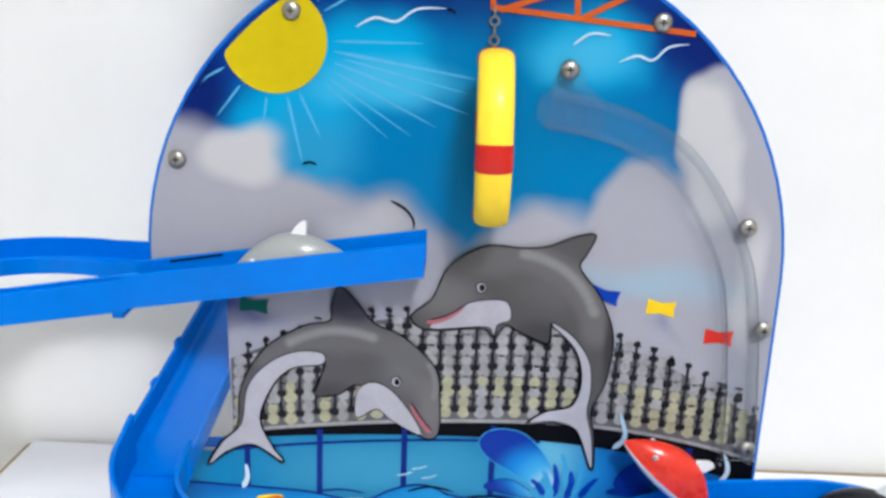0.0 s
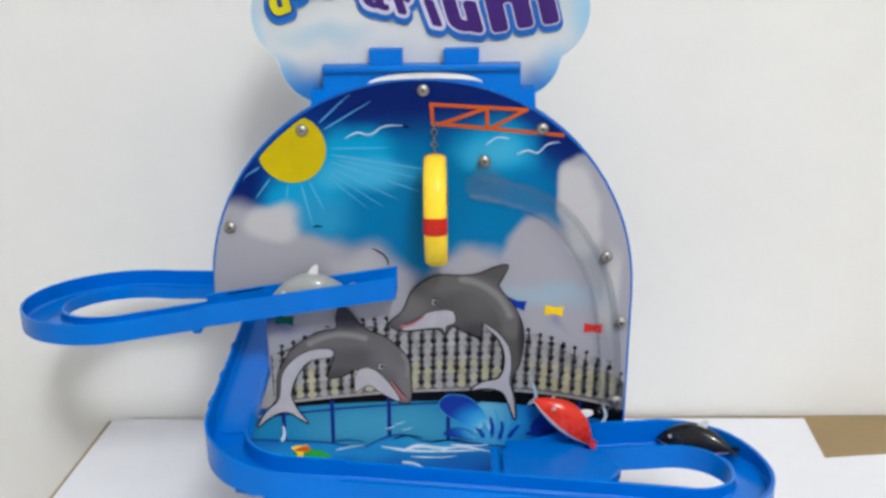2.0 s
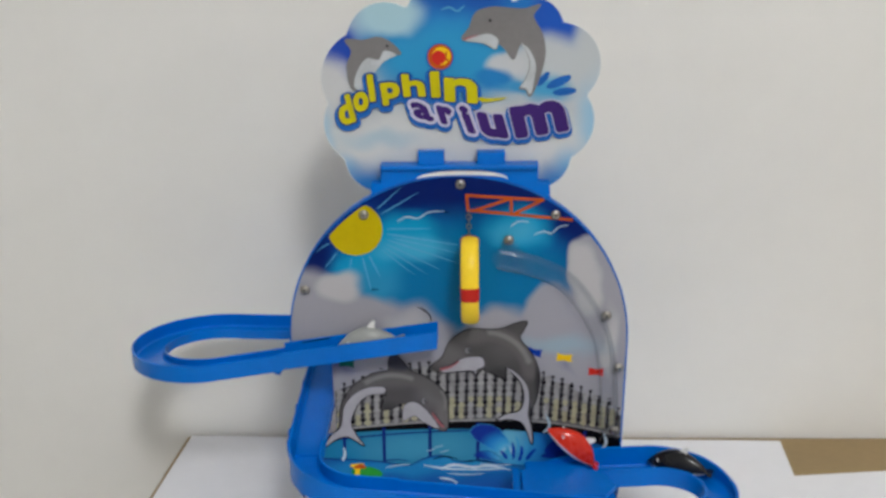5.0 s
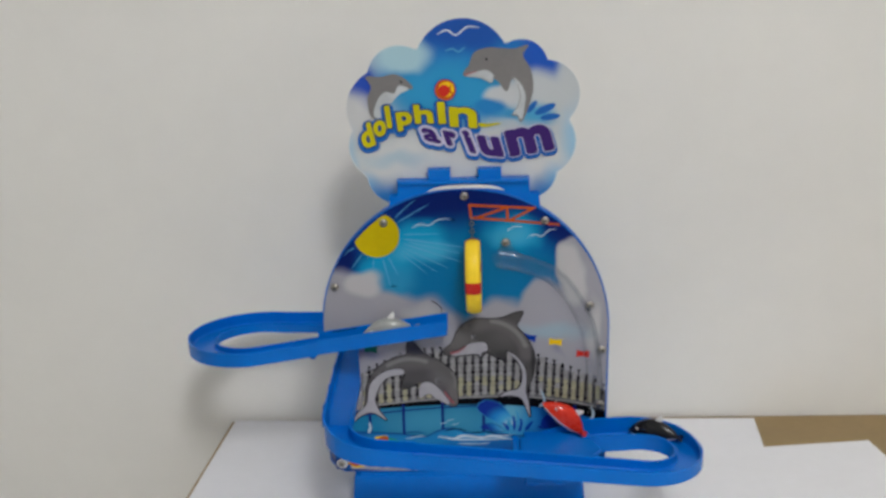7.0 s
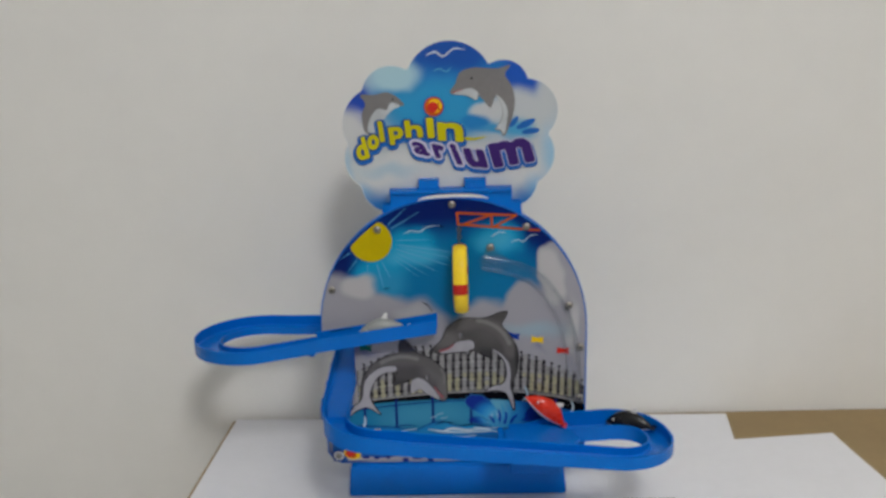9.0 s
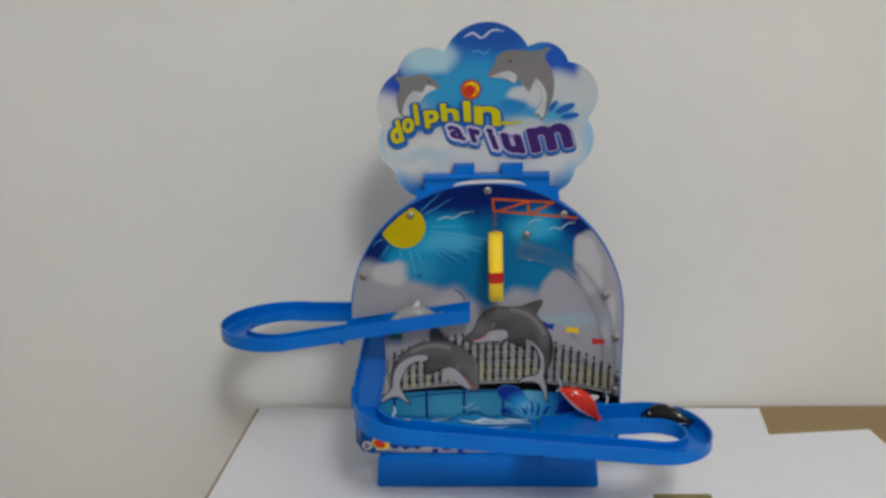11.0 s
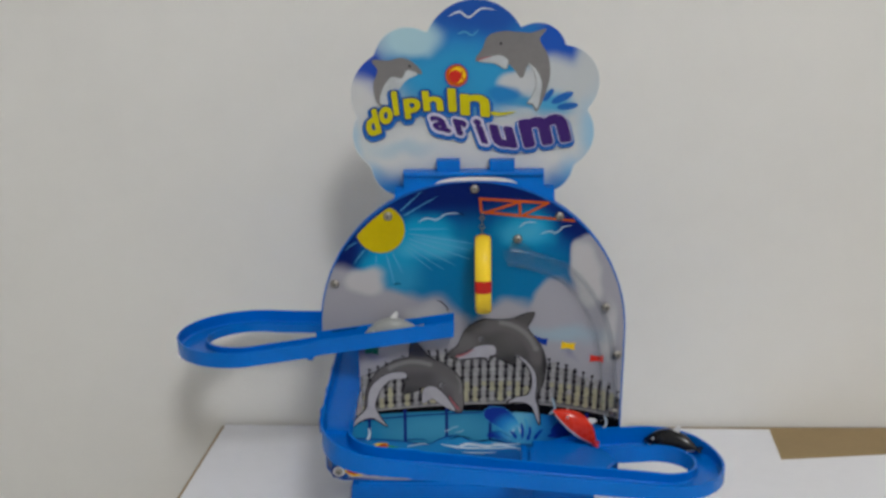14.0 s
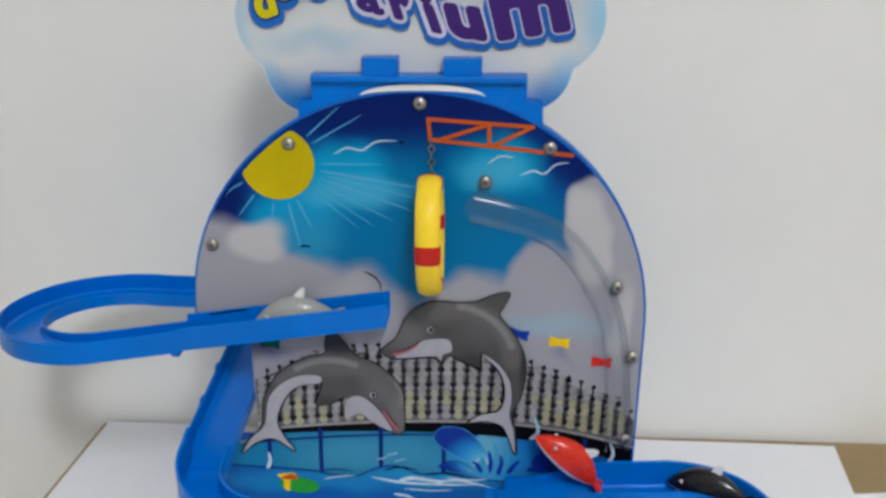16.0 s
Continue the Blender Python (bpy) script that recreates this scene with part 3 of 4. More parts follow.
ink("printed_tank_line", band(-0.0938, 0.03, lambda x: stand_low(x) - 0.0082 - 0.02 * (x + 0.09) * 0.3, lambda x: stand_low(x) - 0.0070 - 0.02 * (x + 0.09) * 0.3), 3.1, INK_NAVY)
SWELL = rounded([(-0.1225, 0.0745), (-0.1036, 0.0736), (-0.0665, 0.0717), (-0.0507, 0.0690), (-0.0400, 0.0684), (-0.0300, 0.0735), (-0.0200, 0.0764), (-0.0125, 0.0755), (-0.0060, 0.0722), (0.0030, 0.0712), (0.0140, 0.0728), (0.0250, 0.0705), (0.0450, 0.0680), (0.1150, 0.0640)], 6, closed=False)


def wave(x):
    return float(np.interp(x, [q.x for q in SWELL], [q.y for q in SWELL]))


ink("printed_water_line", band(-0.1215, 0.1150, lambda x: wave(x) - 0.002, lambda x: wave(x) + 0.0009, 60), 3.6, INK_NAVY)
ink("printed_water", band(-0.1215, 0.1150, lambda x: 0.0375, wave, 60), 4, WATER_INK)
for pts, w in (([(-0.030, 0.0690), (-0.012, 0.0660), (0.010, 0.0655), (0.032, 0.0662)], 0.0026), ([(-0.018, 0.0582), (-0.010, 0.0570), (-0.004, 0.0535)], 0.0030),
               ([(-0.058, 0.0668), (-0.048, 0.0690), (-0.040, 0.0695)], 0.0014), ([(0.012, 0.0700), (0.026, 0.0690), (0.036, 0.0700)], 0.0016),
               ([(-0.012, 0.0620), (0.004, 0.0612), (0.016, 0.0622)], 0.0014)):
    ink("printed_foam", stripe(pts, w * 0.7, w * 0.35), 5, INK_CREST)
ink("printed_foam", stripe([(-0.0170, 0.0655), (-0.0077, 0.0692), (0.0078, 0.0674), (0.0200, 0.0684), (0.0400, 0.0640)], 0.0030, 0.0010), 5.06, INK_CREST)
ink("printed_crest_line", stripe([(-0.0230, 0.0738), (-0.0139, 0.0762), (-0.0040, 0.0744)], 0.0012, 0.0006), 5.03, INK_BLACK)
ink("printed_crest_line", stripe([(0.0010, 0.0722), (0.0120, 0.0728), (0.0235, 0.0704)], 0.0011, 0.0006), 5.09, INK_BLACK)
ink("printed_crest_line", stripe([(-0.0600, 0.0722), (-0.0500, 0.0736), (-0.0400, 0.0722)], 0.0010, 0.0006), 5.09, INK_NAVY)
ink("printed_foam", rounded(V((0.0265, 0.0745), (0.0300, 0.0800), (0.0335, 0.0850), (0.0345, 0.0790), (0.0375, 0.0760), (0.0330, 0.0735)), 5), 6.4, INK_AQUA)
# splash drops
drop_layer = 5.1
for shape in (V((0.0056, 0.0965), (0.0085, 0.1015), (0.0150, 0.1032), (0.0230, 0.1015), (0.0300, 0.0950), (0.0350, 0.0860), (0.0368, 0.0770), (0.0320, 0.0752), (0.0255, 0.0800), (0.0180, 0.0850), (0.0095, 0.0905)),
              V((0.0085, 0.0770), (0.0130, 0.0805), (0.0200, 0.0803), (0.0260, 0.0765), (0.0290, 0.0735), (0.0200, 0.0740)),
              V((0.0610, 0.0800), (0.0640, 0.0870), (0.0715, 0.0912), (0.0800, 0.0915), (0.0815, 0.0875), (0.0770, 0.0820), (0.0690, 0.0785)),
              V((0.0580, 0.0770), (0.0660, 0.0795), (0.0760, 0.0790), (0.0700, 0.0755))):
    drop_layer += 0.22
    edge = rounded(shape, 5)
    ink("printed_drop", grown(edge, 0.0004), drop_layer, INK_AQUA if drop_layer < 5.4 else INK_NAVY)
    ink("printed_drop", edge, drop_layer + 0.1, DROP_INK)
for pts in ([(0.0365, 0.0740), (0.0375, 0.0820), (0.0362, 0.0890)], [(0.0415, 0.0730), (0.0435, 0.0800), (0.0430, 0.0860)], [(0.0325, 0.0745), (0.0300, 0.0790), (0.0270, 0.0815)], [(0.0470, 0.0740), (0.0510, 0.0800), (0.0540, 0.0830)]):
    ink("printed_spray", stripe(pts, 0.0034, 0.0012), 6.6, INK_ROYAL)
for pts in ([(0.040, 0.075), (0.041, 0.086), (0.039, 0.094)], [(0.044, 0.074), (0.047, 0.084), (0.0455, 0.090)], [(0.036, 0.074), (0.034, 0.081), (0.0315, 0.086)],
            [(0.0590, 0.0965), (0.0635, 0.1020), (0.0610, 0.1120)], [(0.1005, 0.0800), (0.1055, 0.0880), (0.1035, 0.0960)], [(-0.0905, 0.073), (-0.0885, 0.078), (-0.0890, 0.084)]):
    ink("printed_spray", stripe(pts, 0.0026, 0.0012), 6.9, INK_FOAM if 0.055 < pts[0][0] < 0.1 else INK_AQUA if 0 < pts[0][0] < 0.1 else INK_PALE)
for cx, cz in ((-0.024, 0.0815), (-0.014, 0.0805), (-0.018, 0.0845)):
    ink("printed_glint", stripe([(cx - 0.0035, cz - 0.0006), (cx, cz), (cx + 0.0030, cz + 0.0012)], 0.0007), 4.2, INK_FOAM)
# small printed fish low on the board
ink("printed_fish", ellipse(-0.0725, 0.0625, 0.0118, 0.0052, -6), 6, INK_GREEN)
ink("printed_fish_band", rounded(V((-0.0850, 0.0690), (-0.0765, 0.0705), (-0.0740, 0.0690), (-0.0775, 0.0655), (-0.0785, 0.0585), (-0.0815, 0.0600), (-0.0815, 0.0650)), 4), 6.4, INK_YELLOW)
ink("printed_fish_band", rounded(V((-0.0835, 0.0668), (-0.0765, 0.0700), (-0.0730, 0.0675), (-0.0760, 0.0660)), 4), 6.8, INK_ORANGE)
ink("printed_fish", ellipse(-0.1030, 0.0455, 0.0082, 0.0062, -14), 6, INK_YELLOW)
ink("printed_fish_band", ellipse(-0.1040, 0.0450, 0.0060, 0.0044, -14), 6.4, INK_ORANGE)
ink("printed_fish_band", ellipse(-0.1050, 0.0452, 0.0036, 0.0030, -8), 6.7, INK_RED)
ink("printed_fish_band", ellipse(-0.0975, 0.0430, 0.0016, 0.0034, 20), 6.5, INK_YELLOW)
ink("printed_foam", band(-0.1080, 0.0300, lambda x: 0.0378, lambda x: 0.0412 - 0.012 * (x + 0.1) + 0.0008 * math.sin(x * 190)), 5, INK_BELLY)
for i, (x, z, rx, rz) in enumerate(((-0.0900, 0.0410, 0.0035, 0.0016), (-0.0800, 0.0402, 0.0028, 0.0016), (-0.0690, 0.0408, 0.0026, 0.0018), (-0.0525, 0.0378, 0.0034, 0.0020), (-0.0410, 0.0398, 0.0060, 0.0016), (-0.0290, 0.0372, 0.0034, 0.0018), (-0.0120, 0.0388, 0.0050, 0.0014), (0.0080, 0.0382, 0.0060, 0.0014))):
    ink("printed_ripple", ellipse(x, z, rx, rz, 10 * math.sin(i * 2.3), 14), 5.4, INK_NAVY)
ink("screw_ring_ink", ellipse(-0.116, 0.043, 0.0050, 0.0046), 4.5, INK_WHITE)
ink("screw_ring_ink", ellipse(-0.116, 0.043, 0.0064, 0.0058), 4.2, INK_NAVY)

# pennants
for cx, cz, mat, turn in ((-0.0838, 0.1520, INK_DARK_GREEN, -6), (0.0516, 0.1606, INK_ROYAL, -14), (0.0734, 0.1562, INK_YELLOW, -6), (0.0964, 0.1450, INK_RED, -4)):
    c, s = math.cos(radians(turn)), math.sin(radians(turn))
    line = [Vector((cx + u * c - v * s, cz + u * s + v * c)) for u, v in ((-0.0055, 0.0032), (0, 0.0022), (0.0055, 0.0032), (0.0050, 0), (0.0056, -0.0030), (0, -0.0020), (-0.0054, -0.0030))]
    ink("printed_flag", line, 3, mat)

# the two large printed dolphins
RIGHT = V((-0.0223, 0.1500), (-0.0142, 0.1575), (-0.0080, 0.1705), (0.0052, 0.1788), (0.0190, 0.1785), (0.0290, 0.1795), (0.0380, 0.1832), (0.0462, 0.1846), (0.0435, 0.1775), (0.0413, 0.1713),
          (0.0500, 0.1595), (0.0556, 0.1437), (0.0538, 0.1249), (0.0490, 0.1130), (0.0510, 0.1010), (0.0512, 0.0868), (0.0468, 0.0985), (0.0430, 0.1050), (0.0340, 0.1072), (0.0243, 0.1062),
          (0.0310, 0.1115), (0.0415, 0.1150), (0.0446, 0.1270), (0.0410, 0.1390), (0.0318, 0.1496), (0.0307, 0.1404), (0.0190, 0.1456), (0.0145, 0.1478), (0.0096, 0.1432), (0.0045, 0.1463), (-0.0154, 0.1449))
LEFT = V((-0.0114, 0.1003), (-0.0178, 0.0992), (-0.0268, 0.1088), (-0.0420, 0.1207), (-0.0510, 0.1165), (-0.0600, 0.1155), (-0.0580, 0.1220), (-0.0571, 0.1290), (-0.0680, 0.1275), (-0.0765, 0.1200),
         (-0.0825, 0.1050), (-0.0785, 0.0930), (-0.0735, 0.0852), (-0.0855, 0.0928), (-0.0960, 0.0895), (-0.1044, 0.0830), (-0.0990, 0.0930), (-0.0916, 0.1011), (-0.0895, 0.1180), (-0.0797, 0.1346),
         (-0.0642, 0.1444), (-0.0540, 0.1468), (-0.0532, 0.1535), (-0.0510, 0.1605), (-0.0475, 0.1592), (-0.0419, 0.1525), (-0.0366, 0.1462), (-0.0255, 0.1412), (-0.0128, 0.1284), (-0.0110, 0.1148))


def printed_dolphin(outline, grey, belly, tail, jaw, eye, fin_line, base=8):
    body = rounded(outline, 5)
    root = ink("printed_dolphin", body, base + 0.6, grey)
    ink("outline_ink", grown(body, 0.00065), base, INK_BLACK)
    for line in (belly, tail):
        edge = rounded(line, 5)
        ink("belly_ink", grown(edge, 0.0004), base + 1.0, INK_BLACK)
        ink("belly_ink", edge, base + 1.4, INK_BELLY)
    ink("mouth_ink", stripe(jaw, 0.0030, 0.0012), base + 1.8, INK_PINK)
    ink("mouth_line_ink", stripe([(x + 0.0004, z + 0.0010) for x, z in jaw], 0.0006), base + 1.9, INK_BLACK)
    ink("fin_line_ink", stripe(fin_line, 0.0008, 0.0005), base + 2.0, INK_BLACK)
    ink("eye_ink", ellipse(*eye, 0.0022, 0.0024), base + 1.9, INK_BLACK)
    ink("eye_ink", ellipse(*eye, 0.0018, 0.0020), base + 2.1, INK_BELLY)
    ink("eye_ink", ellipse(eye[0] + 0.0003, eye[1], 0.0011, 0.0014), base + 2.4, INK_BLACK)
    return root


printed_dolphin(RIGHT, GREY_RIGHT,
                V((-0.0150, 0.1455), (-0.0060, 0.1520), (0.0010, 0.1566), (0.0135, 0.1574), (0.0158, 0.1505), (0.0110, 0.1480), (0.0094, 0.1438), (0.0062, 0.1470)),
                V((0.0318, 0.1490), (0.0400, 0.1440), (0.0470, 0.1340), (0.0485, 0.1220), (0.0475, 0.1120), (0.0500, 0.1010), (0.0508, 0.0880), (0.0468, 0.0990), (0.0430, 0.1055), (0.0340, 0.1080), (0.0255, 0.1070), (0.0320, 0.1118), (0.0420, 0.1148), (0.0450, 0.1265), (0.0415, 0.1390)),
                [(-0.0165, 0.1478), (-0.0090, 0.1500), (-0.0020, 0.1545)], (0.0042, 0.1627), [(0.0316, 0.1480), (0.0304, 0.1408), (0.0200, 0.1450)])
printed_dolphin(LEFT, GREY_LEFT,
                V((-0.0180, 0.1000), (-0.0225, 0.1095), (-0.0300, 0.1185), (-0.0370, 0.1218), (-0.0432, 0.1180), (-0.0440, 0.1068), (-0.0395, 0.1088), (-0.0350, 0.1105), (-0.0290, 0.1055)),
                V((-0.0575, 0.1290), (-0.0690, 0.1270), (-0.0770, 0.1195), (-0.0828, 0.1050), (-0.0785, 0.0930), (-0.0740, 0.0860), (-0.0855, 0.0932), (-0.0960, 0.0900), (-0.1036, 0.0838), (-0.0980, 0.0935), (-0.0900, 0.1020), (-0.0870, 0.1180), (-0.0790, 0.1280), (-0.0680, 0.1335), (-0.0575, 0.1335)),
                [(-0.0140, 0.1010), (-0.0180, 0.1060), (-0.0225, 0.1130)], (-0.0280, 0.1225), [(-0.0556, 0.1298), (-0.0585, 0.1225), (-0.0618, 0.1165)])


def screw(x, y, z, parent, r=0.0034):
    """A domed cross-head screw, pointing to the front."""
    bm = bmesh.new()
    rings = []
    for k in range(6):
        a = math.pi / 2 * k / 5
        rr, yy = r * math.cos(a) + 0.0001, y - r * 0.55 * math.sin(a)
        rings.append([(x + rr * math.cos(b), yy, z + rr * math.sin(b)) for b in (2 * math.pi * i / 18 for i in range(18))])
    add_loft(bm, rings)
    ob = part("screw", bm, STEEL, parent, "", True)
    # Dark bars on the dome stand for the shade inside the cross slot.
    bm = bmesh.new()
    add_box(bm, (x - r * 0.40, y - r * 0.60, z - r * 0.09), (x + r * 0.40, y - r * 0.45, z + r * 0.09))
    add_box(bm, (x - r * 0.09, y - r * 0.595, z - r * 0.40), (x + r * 0.09, y - r * 0.45, z + r * 0.40))
    part("screw_slot_shade", bm, SLOT_SHADE_AND_PUPIL, ob)


for x, z in ((0.0, 0.285), (-0.067, 0.264), (0.065, 0.263), (-0.111, 0.209), (-0.116, 0.043)):
    screw(x, -EPS * 5, z, toy)
for x, z in ((0.033, 0.246), (0.102, 0.190), (0.112, 0.150), (0.1112, 0.0998)):
    screw(x, -0.004, z, toy)

# ---------------------------------------------------------------- header sign
SY = 0.012


def cloud_outline(shrink=0.0):
    lobes = ((0.0012, 0.3867, 0.0388), (0.0480, 0.3860, 0.0218), (0.0670, 0.3635, 0.0275), (0.0625, 0.3255, 0.0288), (0.0520, 0.3022, 0.0240), (0.0, 0.3080, 0.0320),
             (-0.0555, 0.3010, 0.0245), (-0.0640, 0.3248, 0.0295), (-0.0600, 0.3550, 0.0338), (-0.0495, 0.3795, 0.0262))
    cx, cz = 0.0, 0.348
    out = []
    for i in range(180):
        a = 2 * math.pi * i / 180
        dx, dz = math.cos(a), math.sin(a)
        best = 0.0
        for x, z, r in lobes:
            px, pz = x - cx, z - cz
            along = px * dx + pz * dz
            off = abs(px * dz - pz * dx)
            if off < r:
                best = max(best, along + math.sqrt(r * r - off * off))
        out.append(Vector((cx + (best - shrink) * dx, cz + (best - shrink) * dz)))
    return out


sign = part("header_sign", slab([cloud_outline()], SY, SY + 0.003), WHITE_PLASTIC, toy, "white cloud-shaped header sign with printed letters")
part("printed_sign_sky", flat(cloud_outline(0.0006), SY - EPS), SIGN_INK, sign)


def sign_ink(name, line, layer, mat):
    return part(name, flat(line, SY - EPS * layer), mat, sign)


for pts in ([(-0.018, 0.4130), (-0.010, 0.4160), (-0.003, 0.4120), (0.006, 0.4180), (0.016, 0.4170)], [(-0.012, 0.4000), (-0.006, 0.4015), (-0.001, 0.3990), (0.004, 0.4030)]):
    sign_ink("printed_bird", stripe(pts, 0.0014, 0.0010), 3, INK_WHITE if pts[0][1] > 0.41 else INK_RAY)
# splash behind the larger sign dolphin
for cx, cz, rx, rz, turn in ((0.0665, 0.3520, 0.0090, 0.0030, 24), (0.0705, 0.3455, 0.0080, 0.0026, 6), (0.0560, 0.3540, 0.0060, 0.0022, 50)):
    sign_ink("printed_drop", ellipse(cx, cz, rx, rz, turn, 18), 3, INK_HALO)


def sign_dolphin(back, belly, eye, base):
    body = rounded(back, 5)
    sign_ink("outline_ink", grown(body, 0.0003), base, INK_LIGHT_GREY)
    sign_ink("printed_dolphin", body, base + 0.5, INK_LIGHT_GREY)
    sign_ink("belly_ink", rounded(belly, 5), base + 1, INK_SIGN_BELLY)
    sign_ink("eye_ink", ellipse(*eye, 0.0009, 0.0010, n=10), base + 1.4, INK_BLACK)


sign_dolphin(V((0.0019, 0.3806), (0.0067, 0.3885), (0.0112, 0.3979), (0.0219, 0.4013), (0.0343, 0.4004), (0.0432, 0.4000), (0.0536, 0.4025), (0.0489, 0.3951), (0.0548, 0.3841), (0.0570, 0.3714), (0.0543, 0.3576), (0.0477, 0.3425), (0.0440, 0.3470), (0.0400, 0.3480),
              (0.0435, 0.3530), (0.0468, 0.3620), (0.0452, 0.3710), (0.0405, 0.3765), (0.0361, 0.3672), (0.0308, 0.3734), (0.0262, 0.3775), (0.0240, 0.3740), (0.0148, 0.3784)),
             V((0.0041, 0.3799), (0.0121, 0.3830), (0.0201, 0.3841), (0.0256, 0.3806), (0.0252, 0.3765), (0.0235, 0.3742), (0.0165, 0.3780)), (0.0205, 0.3926), 4)
sign_ink("belly_ink", rounded(V((0.0408, 0.3778), (0.0465, 0.3735), (0.0508, 0.3640), (0.0500, 0.3540), (0.0477, 0.3440), (0.0443, 0.3480), (0.0408, 0.3488), (0.0440, 0.3535), (0.0470, 0.3620), (0.0454, 0.3708)), 5), 5.2, INK_SIGN_BELLY)
sign_ink("mouth_ink", stripe([(0.0030, 0.3806), (0.0080, 0.3822), (0.0130, 0.3834)], 0.0014, 0.0007), 5.6, INK_PINK)
sign_dolphin(V((-0.0390, 0.3715), (-0.0450, 0.3790), (-0.0540, 0.3830), (-0.0640, 0.3810), (-0.0760, 0.3815), (-0.0720, 0.3740), (-0.0755, 0.3640), (-0.0740, 0.3510), (-0.0690, 0.3480), (-0.0660, 0.3600), (-0.0600, 0.3680), (-0.0540, 0.3660), (-0.0500, 0.3720)),
             V((-0.0420, 0.3710), (-0.0500, 0.3740), (-0.0540, 0.3680), (-0.0620, 0.3690), (-0.0690, 0.3600), (-0.0710, 0.3500), (-0.0640, 0.3490), (-0.0580, 0.3580), (-0.0500, 0.3670)), (-0.0480, 0.3770), 4)
# ball that dots the i
sign_ink("printed_ball", ellipse(-0.0129, 0.3695, 0.0094, 0.0094), 6, INK_HALO)
sign_ink("printed_ball", ellipse(-0.0129, 0.3695, 0.0084, 0.0084), 6.5, INK_ORANGE)
sign_ink("ball_band", ellipse(-0.0120, 0.3700, 0.0062, 0.0060), 7, INK_YELLOW)
sign_ink("ball_band", ellipse(-0.0138, 0.3690, 0.0046, 0.0048), 7.3, INK_RED)
sign_ink("ball_band", stripe([(-0.0070, 0.3655), (-0.0090, 0.3690), (-0.0085, 0.3735)], 0.0014), 7.6, INK_ORANGE)


def letter_points(char, x, z, w, h, turn, lean, round_by):
    """Points along the outline of one character of the built-in font, set on its foot's middle, leaning back, less its rounding."""
    cu = bpy.data.curves.new("letter", "FONT")
    cu.body, cu.size, cu.align_x, cu.resolution_u = char, 1.0, "CENTER", 6
    tmp = new("letter", cu)
    bpy.context.view_layer.update()
    me = bpy.data.meshes.new_from_object(tmp.evaluated_get(bpy.context.evaluated_depsgraph_get()))
    bpy.data.objects.remove(tmp)
    co = np.array([v.co[:2] for v in me.vertices])
    low, high = co.min(0), co.max(0)
    across = np.array((math.cos(radians(turn)), math.sin(radians(turn)))) * (w - 2 * round_by)
    up = np.array((-math.sin(radians(lean)), math.cos(radians(lean))))
    foot = np.array((x, z)) + up * round_by
    up = up * (h - 2 * round_by)
    unit = (co - low) / (high - low)
    put = foot + (unit[:, :1] - 0.5) * across + unit[:, 1:] * up
    steps = np.linspace(0, 1, 9)[:, None]
    pts = [put[e.vertices[0]] * (1 - steps) + put[e.vertices[1]] * steps for e in me.edges]
    for tri in me.polygons:
        c = put[list(tri.vertices)]
        size = np.abs(c - c.mean(0)).max()
        n = max(2, int(size / 0.0006))
        for i in range(n + 1):
            for j in range(n + 1 - i):
                pts.append((c[0] * i + c[1] * j + c[2] * (n - i - j))[None, :] / n)
    bpy.data.meshes.remove(me)
    return np.concatenate(pts)


def swollen(points, grow, y, cell=0.0003):
    """A flat sheet that covers everything within grow of the points, its edge cut smoothly through a fine grid."""
    low = points.min(0) - grow - 2 * cell
    nx, nz = (np.ceil((points.max(0) + grow + 2 * cell - low) / cell)).astype(int) + 1
    gx, gz = low[0] + cell * np.arange(nx), low[1] + cell * np.arange(nz)
    far = np.full((nx, nz), 1.0)
    for px, pz in points:
        i0, i1 = max(0, int((px - grow - low[0]) / cell) - 2), int((px + grow - low[0]) / cell) + 4
        j0, j1 = max(0, int((pz - grow - low[1]) / cell) - 2), int((pz + grow - low[1]) / cell) + 4
        d = np.sqrt((gx[i0:i1, None] - px) ** 2 + (gz[None, j0:j1] - pz) ** 2)
        far[i0:i1, j0:j1] = np.minimum(far[i0:i1, j0:j1], d)
    f = np.minimum(far - grow, cell * 2)
    verts, faces = [], []

    def face(ring):
        faces.append(tuple(range(len(verts), len(verts) + len(ring))))
        verts.extend((p, y, q) for p, q in ring)

    for j in range(nz - 1):
        run = None
        for i in range(nx):
            corner = [(i, j), (i + 1, j), (i + 1, j + 1), (i, j + 1)] if i < nx - 1 else []
            ins = [f[c] < 0 for c in corner]
            if corner and all(ins):
                run = i if run is None else run
                continue
            if run is not None:
                face([(gx[run], gz[j]), (gx[i], gz[j]), (gx[i], gz[j + 1]), (gx[run], gz[j + 1])])
                run = None
            if any(ins):
                ring = []
                for k in range(4):
                    c, e = corner[k], corner[(k + 1) % 4]
                    if ins[k]:
                        ring.append((gx[c[0]], gz[c[1]]))
                    if ins[k] != ins[(k + 1) % 4]:
                        u = f[c] / (f[c] - f[e])
                        ring.append((gx[c[0]] + u * (gx[e[0]] - gx[c[0]]), gz[c[1]] + u * (gz[e[1]] - gz[c[1]])))
                if len(ring) > 2:
                    face(ring)
    me = bpy.data.meshes.new("letter")
    me.from_pydata(verts, [], faces)
    bm = bmesh.new()
    bm.from_mesh(me)
    bpy.data.meshes.remove(me)
    return bm


